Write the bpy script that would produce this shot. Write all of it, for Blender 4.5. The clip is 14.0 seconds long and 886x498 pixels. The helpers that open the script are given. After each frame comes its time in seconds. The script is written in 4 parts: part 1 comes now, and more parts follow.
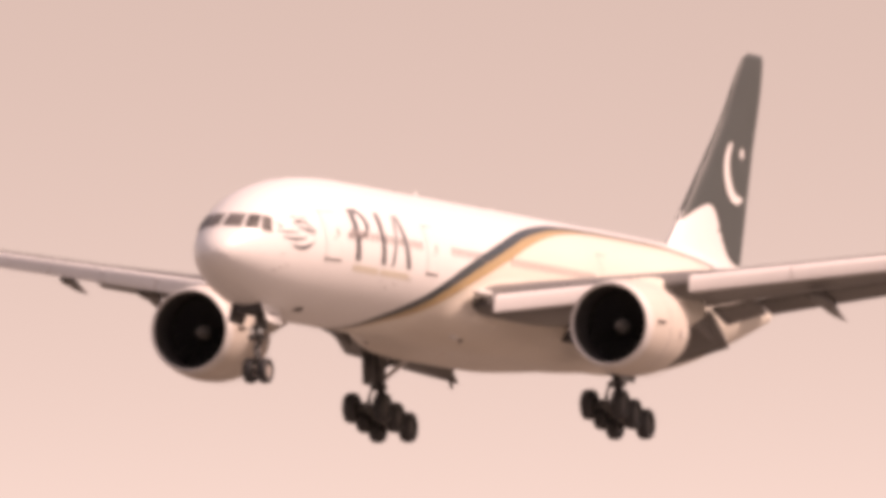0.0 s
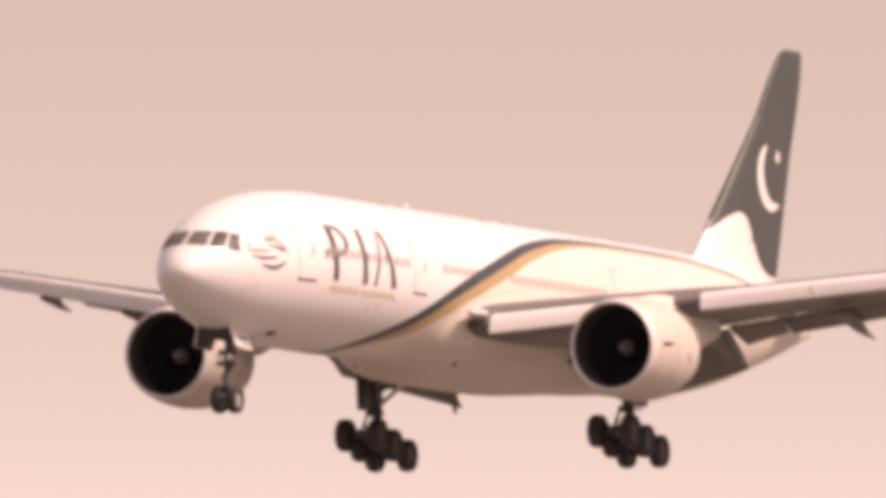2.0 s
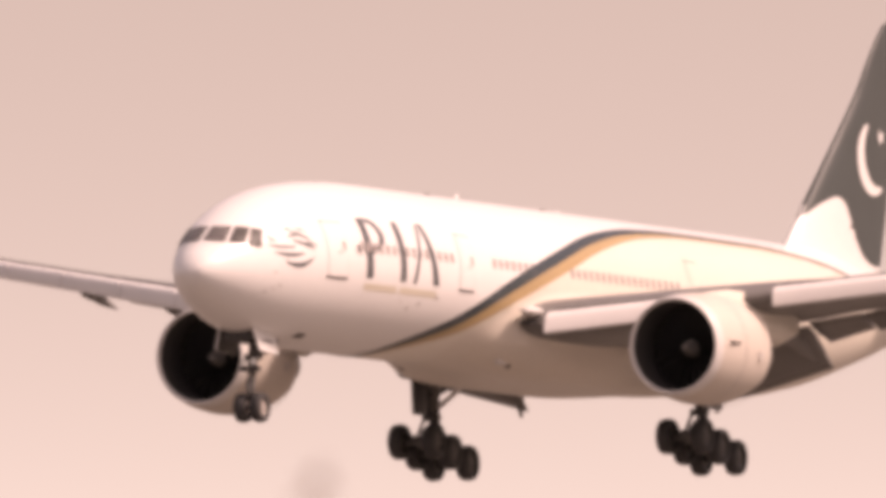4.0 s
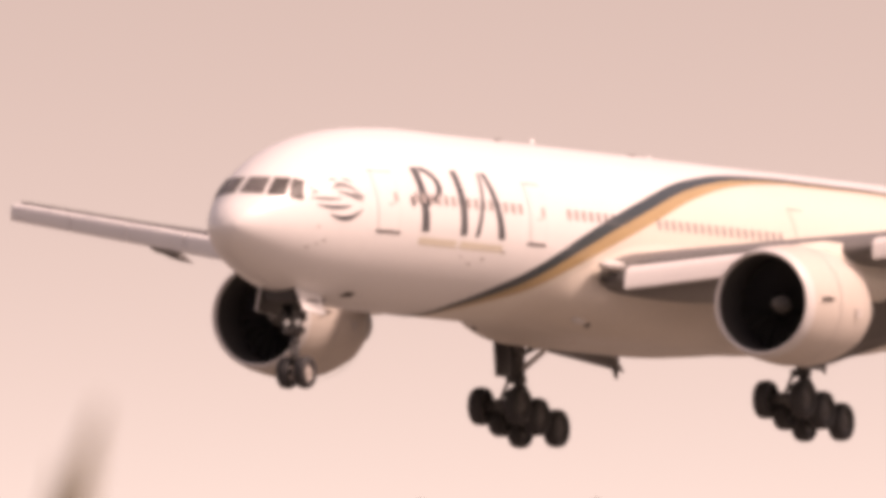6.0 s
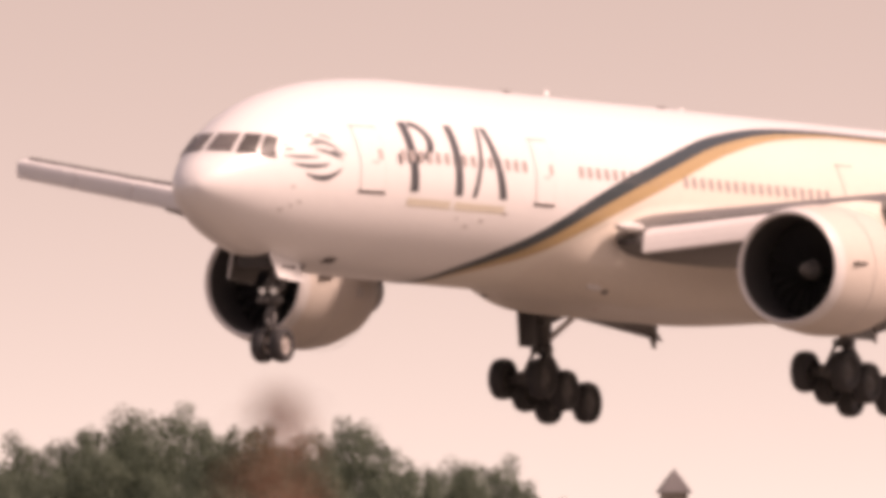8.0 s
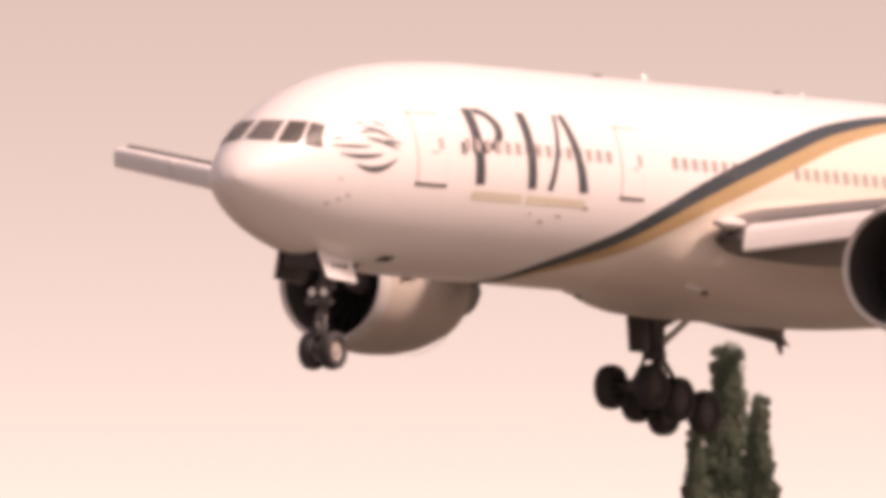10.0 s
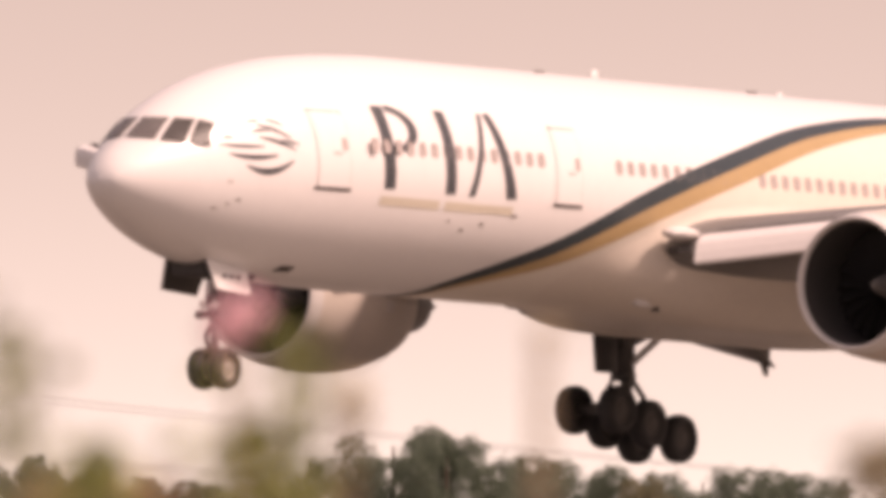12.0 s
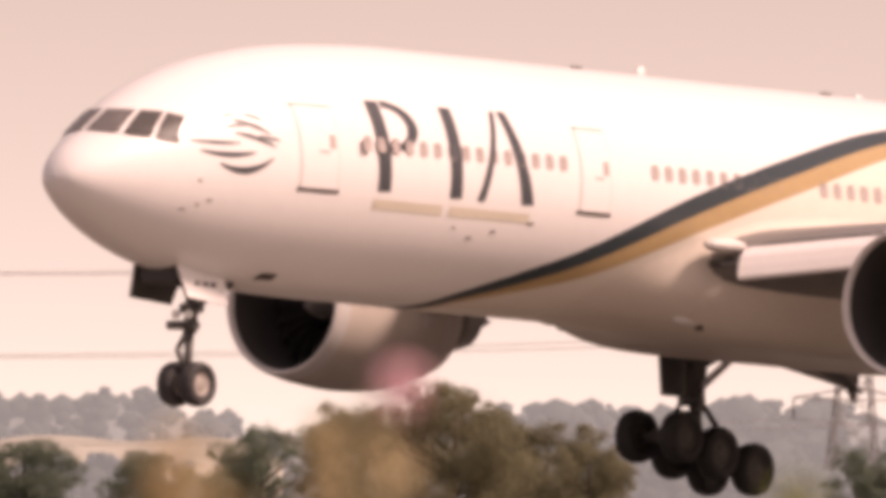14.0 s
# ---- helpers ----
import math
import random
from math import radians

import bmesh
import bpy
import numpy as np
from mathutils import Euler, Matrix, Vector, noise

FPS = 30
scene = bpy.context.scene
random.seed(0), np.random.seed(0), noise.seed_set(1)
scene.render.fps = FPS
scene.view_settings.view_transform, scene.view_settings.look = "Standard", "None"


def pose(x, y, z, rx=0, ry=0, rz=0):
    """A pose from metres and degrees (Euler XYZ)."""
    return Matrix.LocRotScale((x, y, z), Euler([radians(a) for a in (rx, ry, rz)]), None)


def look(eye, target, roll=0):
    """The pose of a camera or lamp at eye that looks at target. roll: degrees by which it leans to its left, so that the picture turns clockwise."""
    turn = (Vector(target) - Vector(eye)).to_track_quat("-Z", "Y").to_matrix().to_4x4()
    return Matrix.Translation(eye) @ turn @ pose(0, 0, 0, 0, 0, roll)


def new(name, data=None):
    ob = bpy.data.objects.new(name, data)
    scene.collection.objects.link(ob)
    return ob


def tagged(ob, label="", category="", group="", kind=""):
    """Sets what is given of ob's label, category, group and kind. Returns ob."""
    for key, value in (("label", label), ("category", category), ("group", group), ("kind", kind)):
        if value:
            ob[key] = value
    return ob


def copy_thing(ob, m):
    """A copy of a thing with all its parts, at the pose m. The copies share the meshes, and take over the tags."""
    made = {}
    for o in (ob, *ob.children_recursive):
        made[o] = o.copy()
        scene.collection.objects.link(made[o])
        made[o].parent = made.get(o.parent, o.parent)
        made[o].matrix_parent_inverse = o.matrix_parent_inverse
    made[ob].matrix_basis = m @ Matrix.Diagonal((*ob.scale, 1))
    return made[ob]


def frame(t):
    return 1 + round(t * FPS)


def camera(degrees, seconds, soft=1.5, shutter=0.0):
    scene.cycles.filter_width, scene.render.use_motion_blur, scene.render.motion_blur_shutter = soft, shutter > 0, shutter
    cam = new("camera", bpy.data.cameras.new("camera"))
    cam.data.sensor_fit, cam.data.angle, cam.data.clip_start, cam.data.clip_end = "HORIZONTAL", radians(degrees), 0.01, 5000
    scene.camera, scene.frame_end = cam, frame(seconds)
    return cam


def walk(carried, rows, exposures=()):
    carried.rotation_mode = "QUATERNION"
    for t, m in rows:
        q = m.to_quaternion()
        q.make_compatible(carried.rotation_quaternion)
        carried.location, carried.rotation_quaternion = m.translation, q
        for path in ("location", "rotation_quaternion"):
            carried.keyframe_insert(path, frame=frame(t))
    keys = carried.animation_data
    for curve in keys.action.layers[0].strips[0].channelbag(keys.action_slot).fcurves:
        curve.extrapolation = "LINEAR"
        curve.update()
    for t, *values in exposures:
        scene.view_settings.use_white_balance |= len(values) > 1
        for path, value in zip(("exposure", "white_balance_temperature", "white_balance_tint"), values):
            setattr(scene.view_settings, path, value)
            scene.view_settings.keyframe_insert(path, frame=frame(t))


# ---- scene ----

# ---- camera: on a tripod at eye height, panning with the landing aircraft ----
EYE_Z = 1.7
cam = camera(2.022, 14.0, soft=6.0, shutter=0.0)
cam.data.dof.use_dof = True
cam.data.dof.focus_distance = 680.0
cam.data.dof.aperture_fstop = 20.0
# seconds, pan, tilt, lean
AIM = [
    (0, -67.6121, 1.5419, 0.38),
    (0.5, -67.2489, 1.5269, 0.396),
    (1, -66.8962, 1.5218, 0.401),
    (1.5, -66.5537, 1.5155, 0.395),
    (2, -66.1696, 1.5048, 0.381),
    (4.3, -64.0262, 1.3872, 0.239),
    (4.5, -63.7982, 1.3712, 0.224),
    (5, -63.2196, 1.3229, 0.186),
    (5.5, -62.6953, 1.2708, 0.149),
    (6, -62.1823, 1.2049, 0.115),
    (6.5, -61.6387, 1.1436, 0.085),
    (7, -61.0933, 1.0869, 0.061),
    (7.5, -60.5517, 1.0457, 0.044),
    (8, -59.8827, 1.0068, 0.035),
    (8.5, -59.2771, 0.9789, 0.036),
    (9, -58.5449, 0.9451, 0.048),
    (9.2, -58.2426, 0.9303, 0.057),
    (11.5, -54.5420, 0.7765, 0.332),
    (12, -53.7773, 0.7505, 0.443),
    (12.5, -52.8898, 0.7159, 0.576),
    (13, -51.7756, 0.6867, 0.732),
    (13.5, -50.8623, 0.6561, 0.912),
    (14, -49.8552, 0.6108, 1.118),
]
walk(cam, [(t, pose(0, 0, EYE_Z, 90 + tilt, 0, pan) @ pose(0, 0, 0, 0, 0, lean)) for t, pan, tilt, lean in AIM],
     exposures=[(0, 0.14, 8700, 40), (7, 0.07, 8600, 40), (14, 0.04, 8800, 41)])

# ---- light: hazy bright day, sun high behind the camera ----
SUN_DIR = Vector((0.18, -0.62, 0.76)).normalized()
world = bpy.data.worlds.new("sky")
scene.world = world
world.use_nodes = True
wn, wl = world.node_tree.nodes, world.node_tree.links
wn.clear()
sky = wn.new("ShaderNodeTexSky")
sky.sky_type = "NISHITA"
sky.sun_disc = False
sky.sun_elevation = math.asin(SUN_DIR.z)
sky.sun_rotation = math.atan2(SUN_DIR.x, SUN_DIR.y)
sky.dust_density = 4.0
haze = wn.new("ShaderNodeBackground")
# a haze layer that thickens towards the horizon
where, axis = wn.new("ShaderNodeTexCoord"), wn.new("ShaderNodeSeparateXYZ")
wl.new(where.outputs["Generated"], axis.inputs[0])
last = None
for rate, amount in ((-24.0, 0.36), (-70.0, 0.44)):
    fall, power, level = (wn.new("ShaderNodeMath") for _ in range(3))
    fall.operation, power.operation, level.operation = "MULTIPLY", "POWER", "MULTIPLY_ADD"
    fall.inputs[1].default_value = rate
    power.inputs[0].default_value = math.e
    level.inputs[1].default_value, level.inputs[2].default_value = amount, 0.265
    wl.new(axis.outputs[2], fall.inputs[0])
    wl.new(fall.outputs[0], power.inputs[1])
    wl.new(power.outputs[0], level.inputs[0])
    if last:
        wl.new(last.outputs[0], level.inputs[2])
    last = level
wl.new(last.outputs[0], haze.inputs[1])
tone = wn.new("ShaderNodeMix")
tone.data_type = "RGBA"
tone.inputs[6].default_value, tone.inputs[7].default_value = (0.98, 0.965, 0.965, 1), (0.90, 1.0, 0.97, 1)
wl.new(power.outputs[0], tone.inputs[0])
wl.new(tone.outputs[2], haze.inputs[0])
blue = wn.new("ShaderNodeBackground")
blue.inputs[1].default_value = 0.06
both = wn.new("ShaderNodeAddShader")
wout = wn.new("ShaderNodeOutputWorld")
wl.new(sky.outputs[0], blue.inputs[0])
wl.new(blue.outputs[0], both.inputs[0])
wl.new(haze.outputs[0], both.inputs[1])
wl.new(both.outputs[0], wout.inputs[0])
sun_data = bpy.data.lights.new("sun", "SUN")
sun_data.energy, sun_data.angle, sun_data.color = 3.6, radians(12), (1.0, 0.965, 0.93)
sun = new("sun", sun_data)
sun.matrix_world = look(SUN_DIR * 400, (0, 0, 0))


# ---- materials ----
def material(name, color, rough=0.5, metal=0.0, vary=0.1, scale=1.0, bump=0.0, spread=0.0, coat=0.0, stretch=(1, 1, 1)):
    """Principled surface with two scales of colour variation and fine relief."""
    m = bpy.data.materials.new(name)
    m.use_nodes = True
    n, l = m.node_tree.nodes, m.node_tree.links
    b = n["Principled BSDF"]
    b.inputs["Roughness"].default_value, b.inputs["Metallic"].default_value = rough, metal
    b.inputs["Coat Weight"].default_value = coat
    tc, mp = n.new("ShaderNodeTexCoord"), n.new("ShaderNodeMapping")
    mp.inputs["Scale"].default_value = stretch
    l.new(tc.outputs["Object"], mp.inputs[0])
    big, small = n.new("ShaderNodeTexNoise"), n.new("ShaderNodeTexNoise")
    big.inputs["Scale"].default_value, small.inputs["Scale"].default_value = 0.35 * scale, 6.0 * scale
    big.inputs["Detail"].default_value, small.inputs["Detail"].default_value = 4, 5
    l.new(mp.outputs[0], big.inputs[0])
    l.new(mp.outputs[0], small.inputs[0])
    mean = n.new("ShaderNodeMath")
    mean.operation = "ADD"
    l.new(big.outputs[0], mean.inputs[0])
    l.new(small.outputs[0], mean.inputs[1])
    last = mean
    if spread:
        info, geo = n.new("ShaderNodeObjectInfo"), n.new("ShaderNodeNewGeometry")
        pair = n.new("ShaderNodeMath")
        pair.operation = "ADD"
        l.new(info.outputs["Random"], pair.inputs[0])
        l.new(geo.outputs["Random Per Island"], pair.inputs[1])
        mix = n.new("ShaderNodeMath")
        mix.operation = "MULTIPLY_ADD"
        mix.inputs[1].default_value = spread
        l.new(pair.outputs[0], mix.inputs[0])
        l.new(mean.outputs[0], mix.inputs[2])
        off = n.new("ShaderNodeMath")
        off.operation = "SUBTRACT"
        off.inputs[1].default_value = spread
        l.new(mix.outputs[0], off.inputs[0])
        last = off
    ramp = n.new("ShaderNodeMapRange")
    ramp.inputs[1].default_value, ramp.inputs[2].default_value = 0.55, 1.45
    ramp.inputs[3].default_value, ramp.inputs[4].default_value = 1 - vary, 1 + vary
    l.new(last.outputs[0], ramp.inputs[0])
    tint = n.new("ShaderNodeMix")
    tint.data_type, tint.blend_type = "RGBA", "MULTIPLY"
    tint.inputs[0].default_value = 1
    tint.inputs[6].default_value = (*color, 1)
    l.new(ramp.outputs[0], tint.inputs[7])
    l.new(tint.outputs[2], b.inputs["Base Color"])
    if bump:
        bp = n.new("ShaderNodeBump")
        bp.inputs["Strength"].default_value, bp.inputs["Distance"].default_value = bump, 0.02
        l.new(small.outputs[0], bp.inputs["Height"])
        l.new(bp.outputs[0], b.inputs["Normal"])
    return m


WHITE = material("white_paint", (0.80, 0.79, 0.78), 0.32, vary=0.03, scale=0.6, coat=0.2, stretch=(1, 3, 0.6))
CREAM = material("cream_paint", (0.76, 0.705, 0.62), 0.34, vary=0.04, scale=0.6, coat=0.2, stretch=(1, 3, 0.6))
NACELLE = material("nacelle_cream_paint", (0.63, 0.57, 0.51), 0.42, vary=0.05, stretch=(0.6, 2, 1))
GREEN = material("dark_green_paint", (0.028, 0.044, 0.052), 0.4, vary=0.12, coat=0.1)
FIN_GREEN = material("fin_green_paint", (0.054, 0.064, 0.062), 0.5, vary=0.12)
GOLD = material("gold_paint", (0.44, 0.305, 0.155), 0.4, vary=0.1)
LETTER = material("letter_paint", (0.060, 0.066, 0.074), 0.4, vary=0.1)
TAN = material("tan_lettering", (0.62, 0.57, 0.47), 0.5, vary=0.1)
LINE = material("panel_line", (0.22, 0.19, 0.17), 0.6, vary=0.2)
PALE_LINE = material("door_seam", (0.62, 0.58, 0.55), 0.6, vary=0.1)
VENT = material("vent_grille", (0.22, 0.19, 0.17), 0.6, vary=0.2)
SILL = material("door_sill", (0.07, 0.055, 0.05), 0.6, vary=0.2)
WINDOW = material("window_glass", (0.44, 0.38, 0.36), 0.12, vary=0.2)
COCKPIT = material("cockpit_glass", (0.085, 0.08, 0.078), 0.32, vary=0.3)
# Front panes: paler copy of the cockpit glass, reflected sky painted in.
WINDSHIELD_SHEEN = material("windshield_sky_sheen", (0.15, 0.14, 0.138), 0.25, vary=0.3)
for pane in (COCKPIT, WINDSHIELD_SHEEN):
    pane.node_tree.nodes["Principled BSDF"].inputs["Specular IOR Level"].default_value = 0.12
FAIRING = material("fairing_beige_grey", (0.70, 0.64, 0.565), 0.36, vary=0.06, stretch=(0.6, 2, 1))
WING_GREY = material("wing_grey_paint", (0.18, 0.172, 0.167), 0.42, vary=0.08, stretch=(0.6, 2, 1))
LIP = material("pale_lip_metal", (0.70, 0.68, 0.66), 0.35, vary=0.05)
SLAT_GREY = material("slat_light_grey", (0.76, 0.74, 0.73), 0.5, vary=0.05)
# Fan and duct liner: near-black colours paint in the shade inside the inlet.
DARK = material("inlet_shade_dark", (0.022, 0.021, 0.021), 0.6, vary=0.2)
LINER = material("inlet_liner_shade", (0.06, 0.056, 0.054), 0.55, vary=0.1)
SPINNER = material("spinner_grey", (0.24, 0.225, 0.21), 0.4, vary=0.1)
NOZZLE = material("nozzle_metal", (0.17, 0.15, 0.14), 0.4, metal=0.6, vary=0.2)
STRUT = material("gear_grey_metal", (0.12, 0.114, 0.11), 0.45, metal=0.2, vary=0.15)
TYRE = material("black_tyre_rubber", (0.042, 0.040, 0.041), 0.75, vary=0.25, bump=0.2)
# Main hub metal, darkened so the shading on the wheels is in its colour.
HUB = material("shaded_hub_metal", (0.075, 0.070, 0.066), 0.45, metal=0.4, vary=0.15)
NOSE_HUB = material("nose_wheel_hub", (0.42, 0.38, 0.35), 0.45, metal=0.3, vary=0.15)
# Dark colour for small parts, and for painting shade in bays and gaps.
BAY = material("dark_parts_recess_shade", (0.060, 0.056, 0.055), 0.8, vary=0.2)
BEACON = material("red_beacon_lens", (0.55, 0.06, 0.03), 0.2, vary=0.1)
LENS = material("lamp_glass", (0.85, 0.83, 0.8), 0.1, metal=0.5, vary=0.05)


# ---- mesh helpers ----
def part(name, bm, mat, parent=None, label="", smooth=True, at=None):
    """One mesh object out of a bmesh (or a mesh to share), under its thing or part."""
    if isinstance(bm, bmesh.types.BMesh):
        bmesh.ops.recalc_face_normals(bm, faces=bm.faces)
        me = bpy.data.meshes.new(name)
        bm.to_mesh(me)
        bm.free()
        for m in mat if isinstance(mat, (list, tuple)) else (mat,):
            me.materials.append(m)
        if smooth:
            me.polygons.foreach_set("use_smooth", [len(p.vertices) < 5 for p in me.polygons])
    else:
        me = bm
    ob = new(name, me)
    if parent:
        ob.parent = parent
    if at is not None:
        ob.matrix_basis = at
    if label:
        ob["label"] = label
    return ob


def loft(rings, closed=True, caps=True, bm=None):
    bm = bm or bmesh.new()
    rows = [[bm.verts.new(p) for p in ring] for ring in rings]
    k = len(rows[0])
    for a, b in zip(rows, rows[1:]):
        for i in range(k if closed else k - 1):
            j = (i + 1) % k
            bm.faces.new((a[i], a[j], b[j], b[i]))
    if caps and closed:
        bm.faces.new(rows[0][::-1])
        bm.faces.new(rows[-1])
    return bm


def turned(profile, y, z, n=48, bm=None, x=0.0):
    """Body of revolution round an axis along x."""
    rings = [[(x + px, y + r * math.cos(2 * math.pi * i / n), z + r * math.sin(2 * math.pi * i / n)) for i in range(n)] for px, r in profile]
    return loft(rings, True, False, bm)


def rod(bm, a, b, r, r2=None, n=12):
    a, b = Vector(a), Vector(b)
    q = (b - a).to_track_quat("Z", "Y")
    r2 = r if r2 is None else r2
    ring = lambda c, s: [c + q @ Vector((s * math.cos(2 * math.pi * i / n), s * math.sin(2 * math.pi * i / n), 0)) for i in range(n)]
    return loft([ring(a, r), ring(b, r2)], bm=bm)


def box(bm, c, s, m=None):
    """A box with a small chamfer; m turns it about its middle."""
    v = bmesh.ops.create_cube(bm, size=1)["verts"]
    for p in v:
        p.co = Vector((p.co.x * s[0], p.co.y * s[1], p.co.z * s[2]))
        if m:
            p.co = m @ p.co
        p.co += Vector(c)
    edges = list({e for p in v for e in p.link_edges})
    bmesh.ops.bevel(bm, geom=edges, offset=min(s) * 0.15, segments=1, affect="EDGES")
    return bm


def tube(points, r, n=5):
    """A round wire through the given points."""
    rings = []
    for i, p in enumerate(points):
        a, b = points[max(i - 1, 0)], points[min(i + 1, len(points) - 1)]
        q = (Vector(b) - Vector(a)).to_track_quat("Z", "Y")
        rings.append([Vector(p) + q @ Vector((r * math.cos(2 * math.pi * k / n), r * math.sin(2 * math.pi * k / n), 0)) for k in range(n)])
    return loft(rings)


def curve_at(table, x):
    """Smooth interpolation in a short table of (x, value)."""
    if x <= table[0][0]:
        return table[0][1]
    if x >= table[-1][0]:
        return table[-1][1]
    for i in range(len(table) - 1):
        x0, v0 = table[i]
        x1, v1 = table[i + 1]
        if x <= x1:
            d = (v1 - v0) / (x1 - x0)
            before = d if i == 0 else (v0 - table[i - 1][1]) / (x0 - table[i - 1][0])
            after = d if i + 2 == len(table) else (table[i + 2][1] - v1) / (table[i + 2][0] - x1)
            d0 = 2 * before * d / (before + d) if before * d > 0 else 0.0
            d1 = 2 * after * d / (after + d) if after * d > 0 else 0.0
            h, s = x1 - x0, (x - x0) / (x1 - x0)
            return (v0 * (1 + 2 * s) * (1 - s) ** 2 + h * d0 * s * (1 - s) ** 2 + v1 * s * s * (3 - 2 * s) + h * d1 * s * s * (s - 1))


# ---- the ground, one sheet out to the horizon ----
GRASS = material("field_grass", (0.165, 0.145, 0.125), 0.9, vary=0.35, scale=0.05, bump=0.3)
bm = bmesh.new()
rings = [[(r * math.cos(a * math.pi / 36), r * math.sin(a * math.pi / 36), 0) for a in range(72)] for r in (4, 20, 80, 300, 900, 2000, 3400, 4900)]
loft(rings, True, False, bm)
bm.faces.new(sorted((v for v in bm.verts if v.co.length < 4.5), key=lambda v: math.atan2(v.co.y, v.co.x)))
tagged(part("ground", bm, GRASS, smooth=False), "flat dry grass field reaching the horizon", "ground", kind="structure")

# ================= the airliner =================
# Its own space: nose at x = 0, tail towards +x, port side -y, fuselage axis z = 0.
plane = tagged(new("airliner"), "white twin-engine airliner with green and gold stripe, gear down", "airplane")

TOP = [(0.40, -0.74), (0.48, -0.50), (0.72, -0.16), (1.2, 0.24), (2.1, 0.90), (3.0, 1.43), (4.0, 1.89), (5.0, 2.24), (6.0, 2.51), (8.0, 2.86), (10.0, 3.03), (12.0, 3.1), (45.0, 3.1), (52.0, 3.0), (58.0, 2.25), (62.6, 1.02)]
BOT = [(0.40, -0.74), (0.48, -0.95), (0.72, -1.24), (1.2, -1.57), (2.1, -2.02), (3.0, -2.36), (4.0, -2.63), (5.0, -2.81), (6.0, -2.93), (8.0, -3.07), (10.0, -3.1), (42.0, -3.1), (45.0, -3.03), (50.0, -2.45), (56.2, -1.16), (59.2, -0.43), (62.6, 0.46)]
WID = [(0.40, 0.0), (0.48, 0.34), (0.72, 0.64), (1.2, 0.99), (2.1, 1.48), (3.0, 1.86), (4.0, 2.19), (5.0, 2.47), (6.0, 2.69), (8.0, 2.98), (10.0, 3.09), (11.0, 3.1), (43.0, 3.1), (48.0, 2.85), (54.0, 1.95), (60.0, 0.75), (62.6, 0.22)]
MID = [(0.40, -0.74), (2.0, -0.6), (5.0, -0.25), (9.0, 0.0), (42.0, 0.0), (50.0, 0.25), (62.6, 0.75)]


def section(x):
    """Half-width, mid height, upper and lower half-heights at a station."""
    m = curve_at(MID, x)
    return max(curve_at(WID, x), 0.004), m, max(curve_at(TOP, x) - m, 0.004), max(m - curve_at(BOT, x), 0.004)


def skin(x, phi, off=0.0, side=-1):
    """Point on the fuselage: phi 0 at mid height, 90 at the top, -90 at the bottom."""
    w, m, u, d = section(x)
    c, s = math.cos(radians(phi)), math.sin(radians(phi))
    h = u if s > 0 else d
    n = Vector((0, side * c / w, s / h)).normalized() * off
    return Vector((x, side * w * c, m + h * s)) + n


def phi_of(x, z):
    w, m, u, d = section(x)
    return math.degrees(math.asin(max(-1, min(1, (z - m) / (u if z > m else d)))))


def decal(quads, off=0.012, bm=None, nx=2, nz=6, side=-1):
    """Paint areas on the skin; each quad is four (x, z) corners: bottom fore, bottom aft, top aft, top fore."""
    bm = bm or bmesh.new()
    for (ax, az), (bx, bz), (cx, cz), (dx, dz) in quads:
        grid = []
        for j in range(nz + 1):
            v = j / nz
            row = []
            for i in range(nx + 1):
                u = i / nx
                x = (ax * (1 - u) + bx * u) * (1 - v) + (dx * (1 - u) + cx * u) * v
                z = (az * (1 - u) + bz * u) * (1 - v) + (dz * (1 - u) + cz * u) * v
                row.append(bm.verts.new(skin(x, phi_of(x, z), off, side)))
            grid.append(row)
        for j in range(nz):
            for i in range(nx):
                bm.faces.new((grid[j][i], grid[j][i + 1], grid[j + 1][i + 1], grid[j + 1][i]))
    return bm


# stripe: station, angle on the skin, width of the green band, width of the gold band
STRIPE = [(13.1, -90), (13.9, -64), (15.2, -48.5), (16.8, -35), (20.5, -5.5), (25.1, 21.0), (29.3, 41.6), (34.0, 55.5), (38.0, 59.5), (44.3, 58.5), (50.0, 48), (54.0, 34), (57.0, 22)]
BANDS = [(13.1, 0.42, 0.12), (15.0, 0.44, 0.30), (18.0, 0.46, 0.46), (26.0, 0.42, 0.42), (32.0, 0.34, 0.30), (38.0, 0.24, 0.16), (57.0, 0.10, 0.06)]


def stripe_phi(x):
    return curve_at(STRIPE, x)


bm = bmesh.new()
stations = [0.40, 0.41, 0.43, 0.47, 0.53, 0.62, 0.74, 0.87] + [1.0 + 0.25 * i for i in range(36)] + [10 + 0.4 * i for i in range(131)] + [62.2, 62.45, 62.6]
ROUND = 72
rings = []
for x in stations:
    w, m, u, d = section(x)
    rings.append([(x, -w * math.cos(2 * math.pi * i / ROUND), m + (u if math.sin(2 * math.pi * i / ROUND) > 0 else d) * math.sin(2 * math.pi * i / ROUND)) for i in range(ROUND)])
loft(rings, True, True, bm)
for f in bm.faces:
    c = f.calc_center_median()
    if c.x > 13.2:
        f.material_index = 1 if phi_of(c.x, c.z) < stripe_phi(c.x) - 4 else 0
fuselage = part("fuselage", bm, [WHITE, CREAM], plane, "white fuselage, cream behind the stripe")


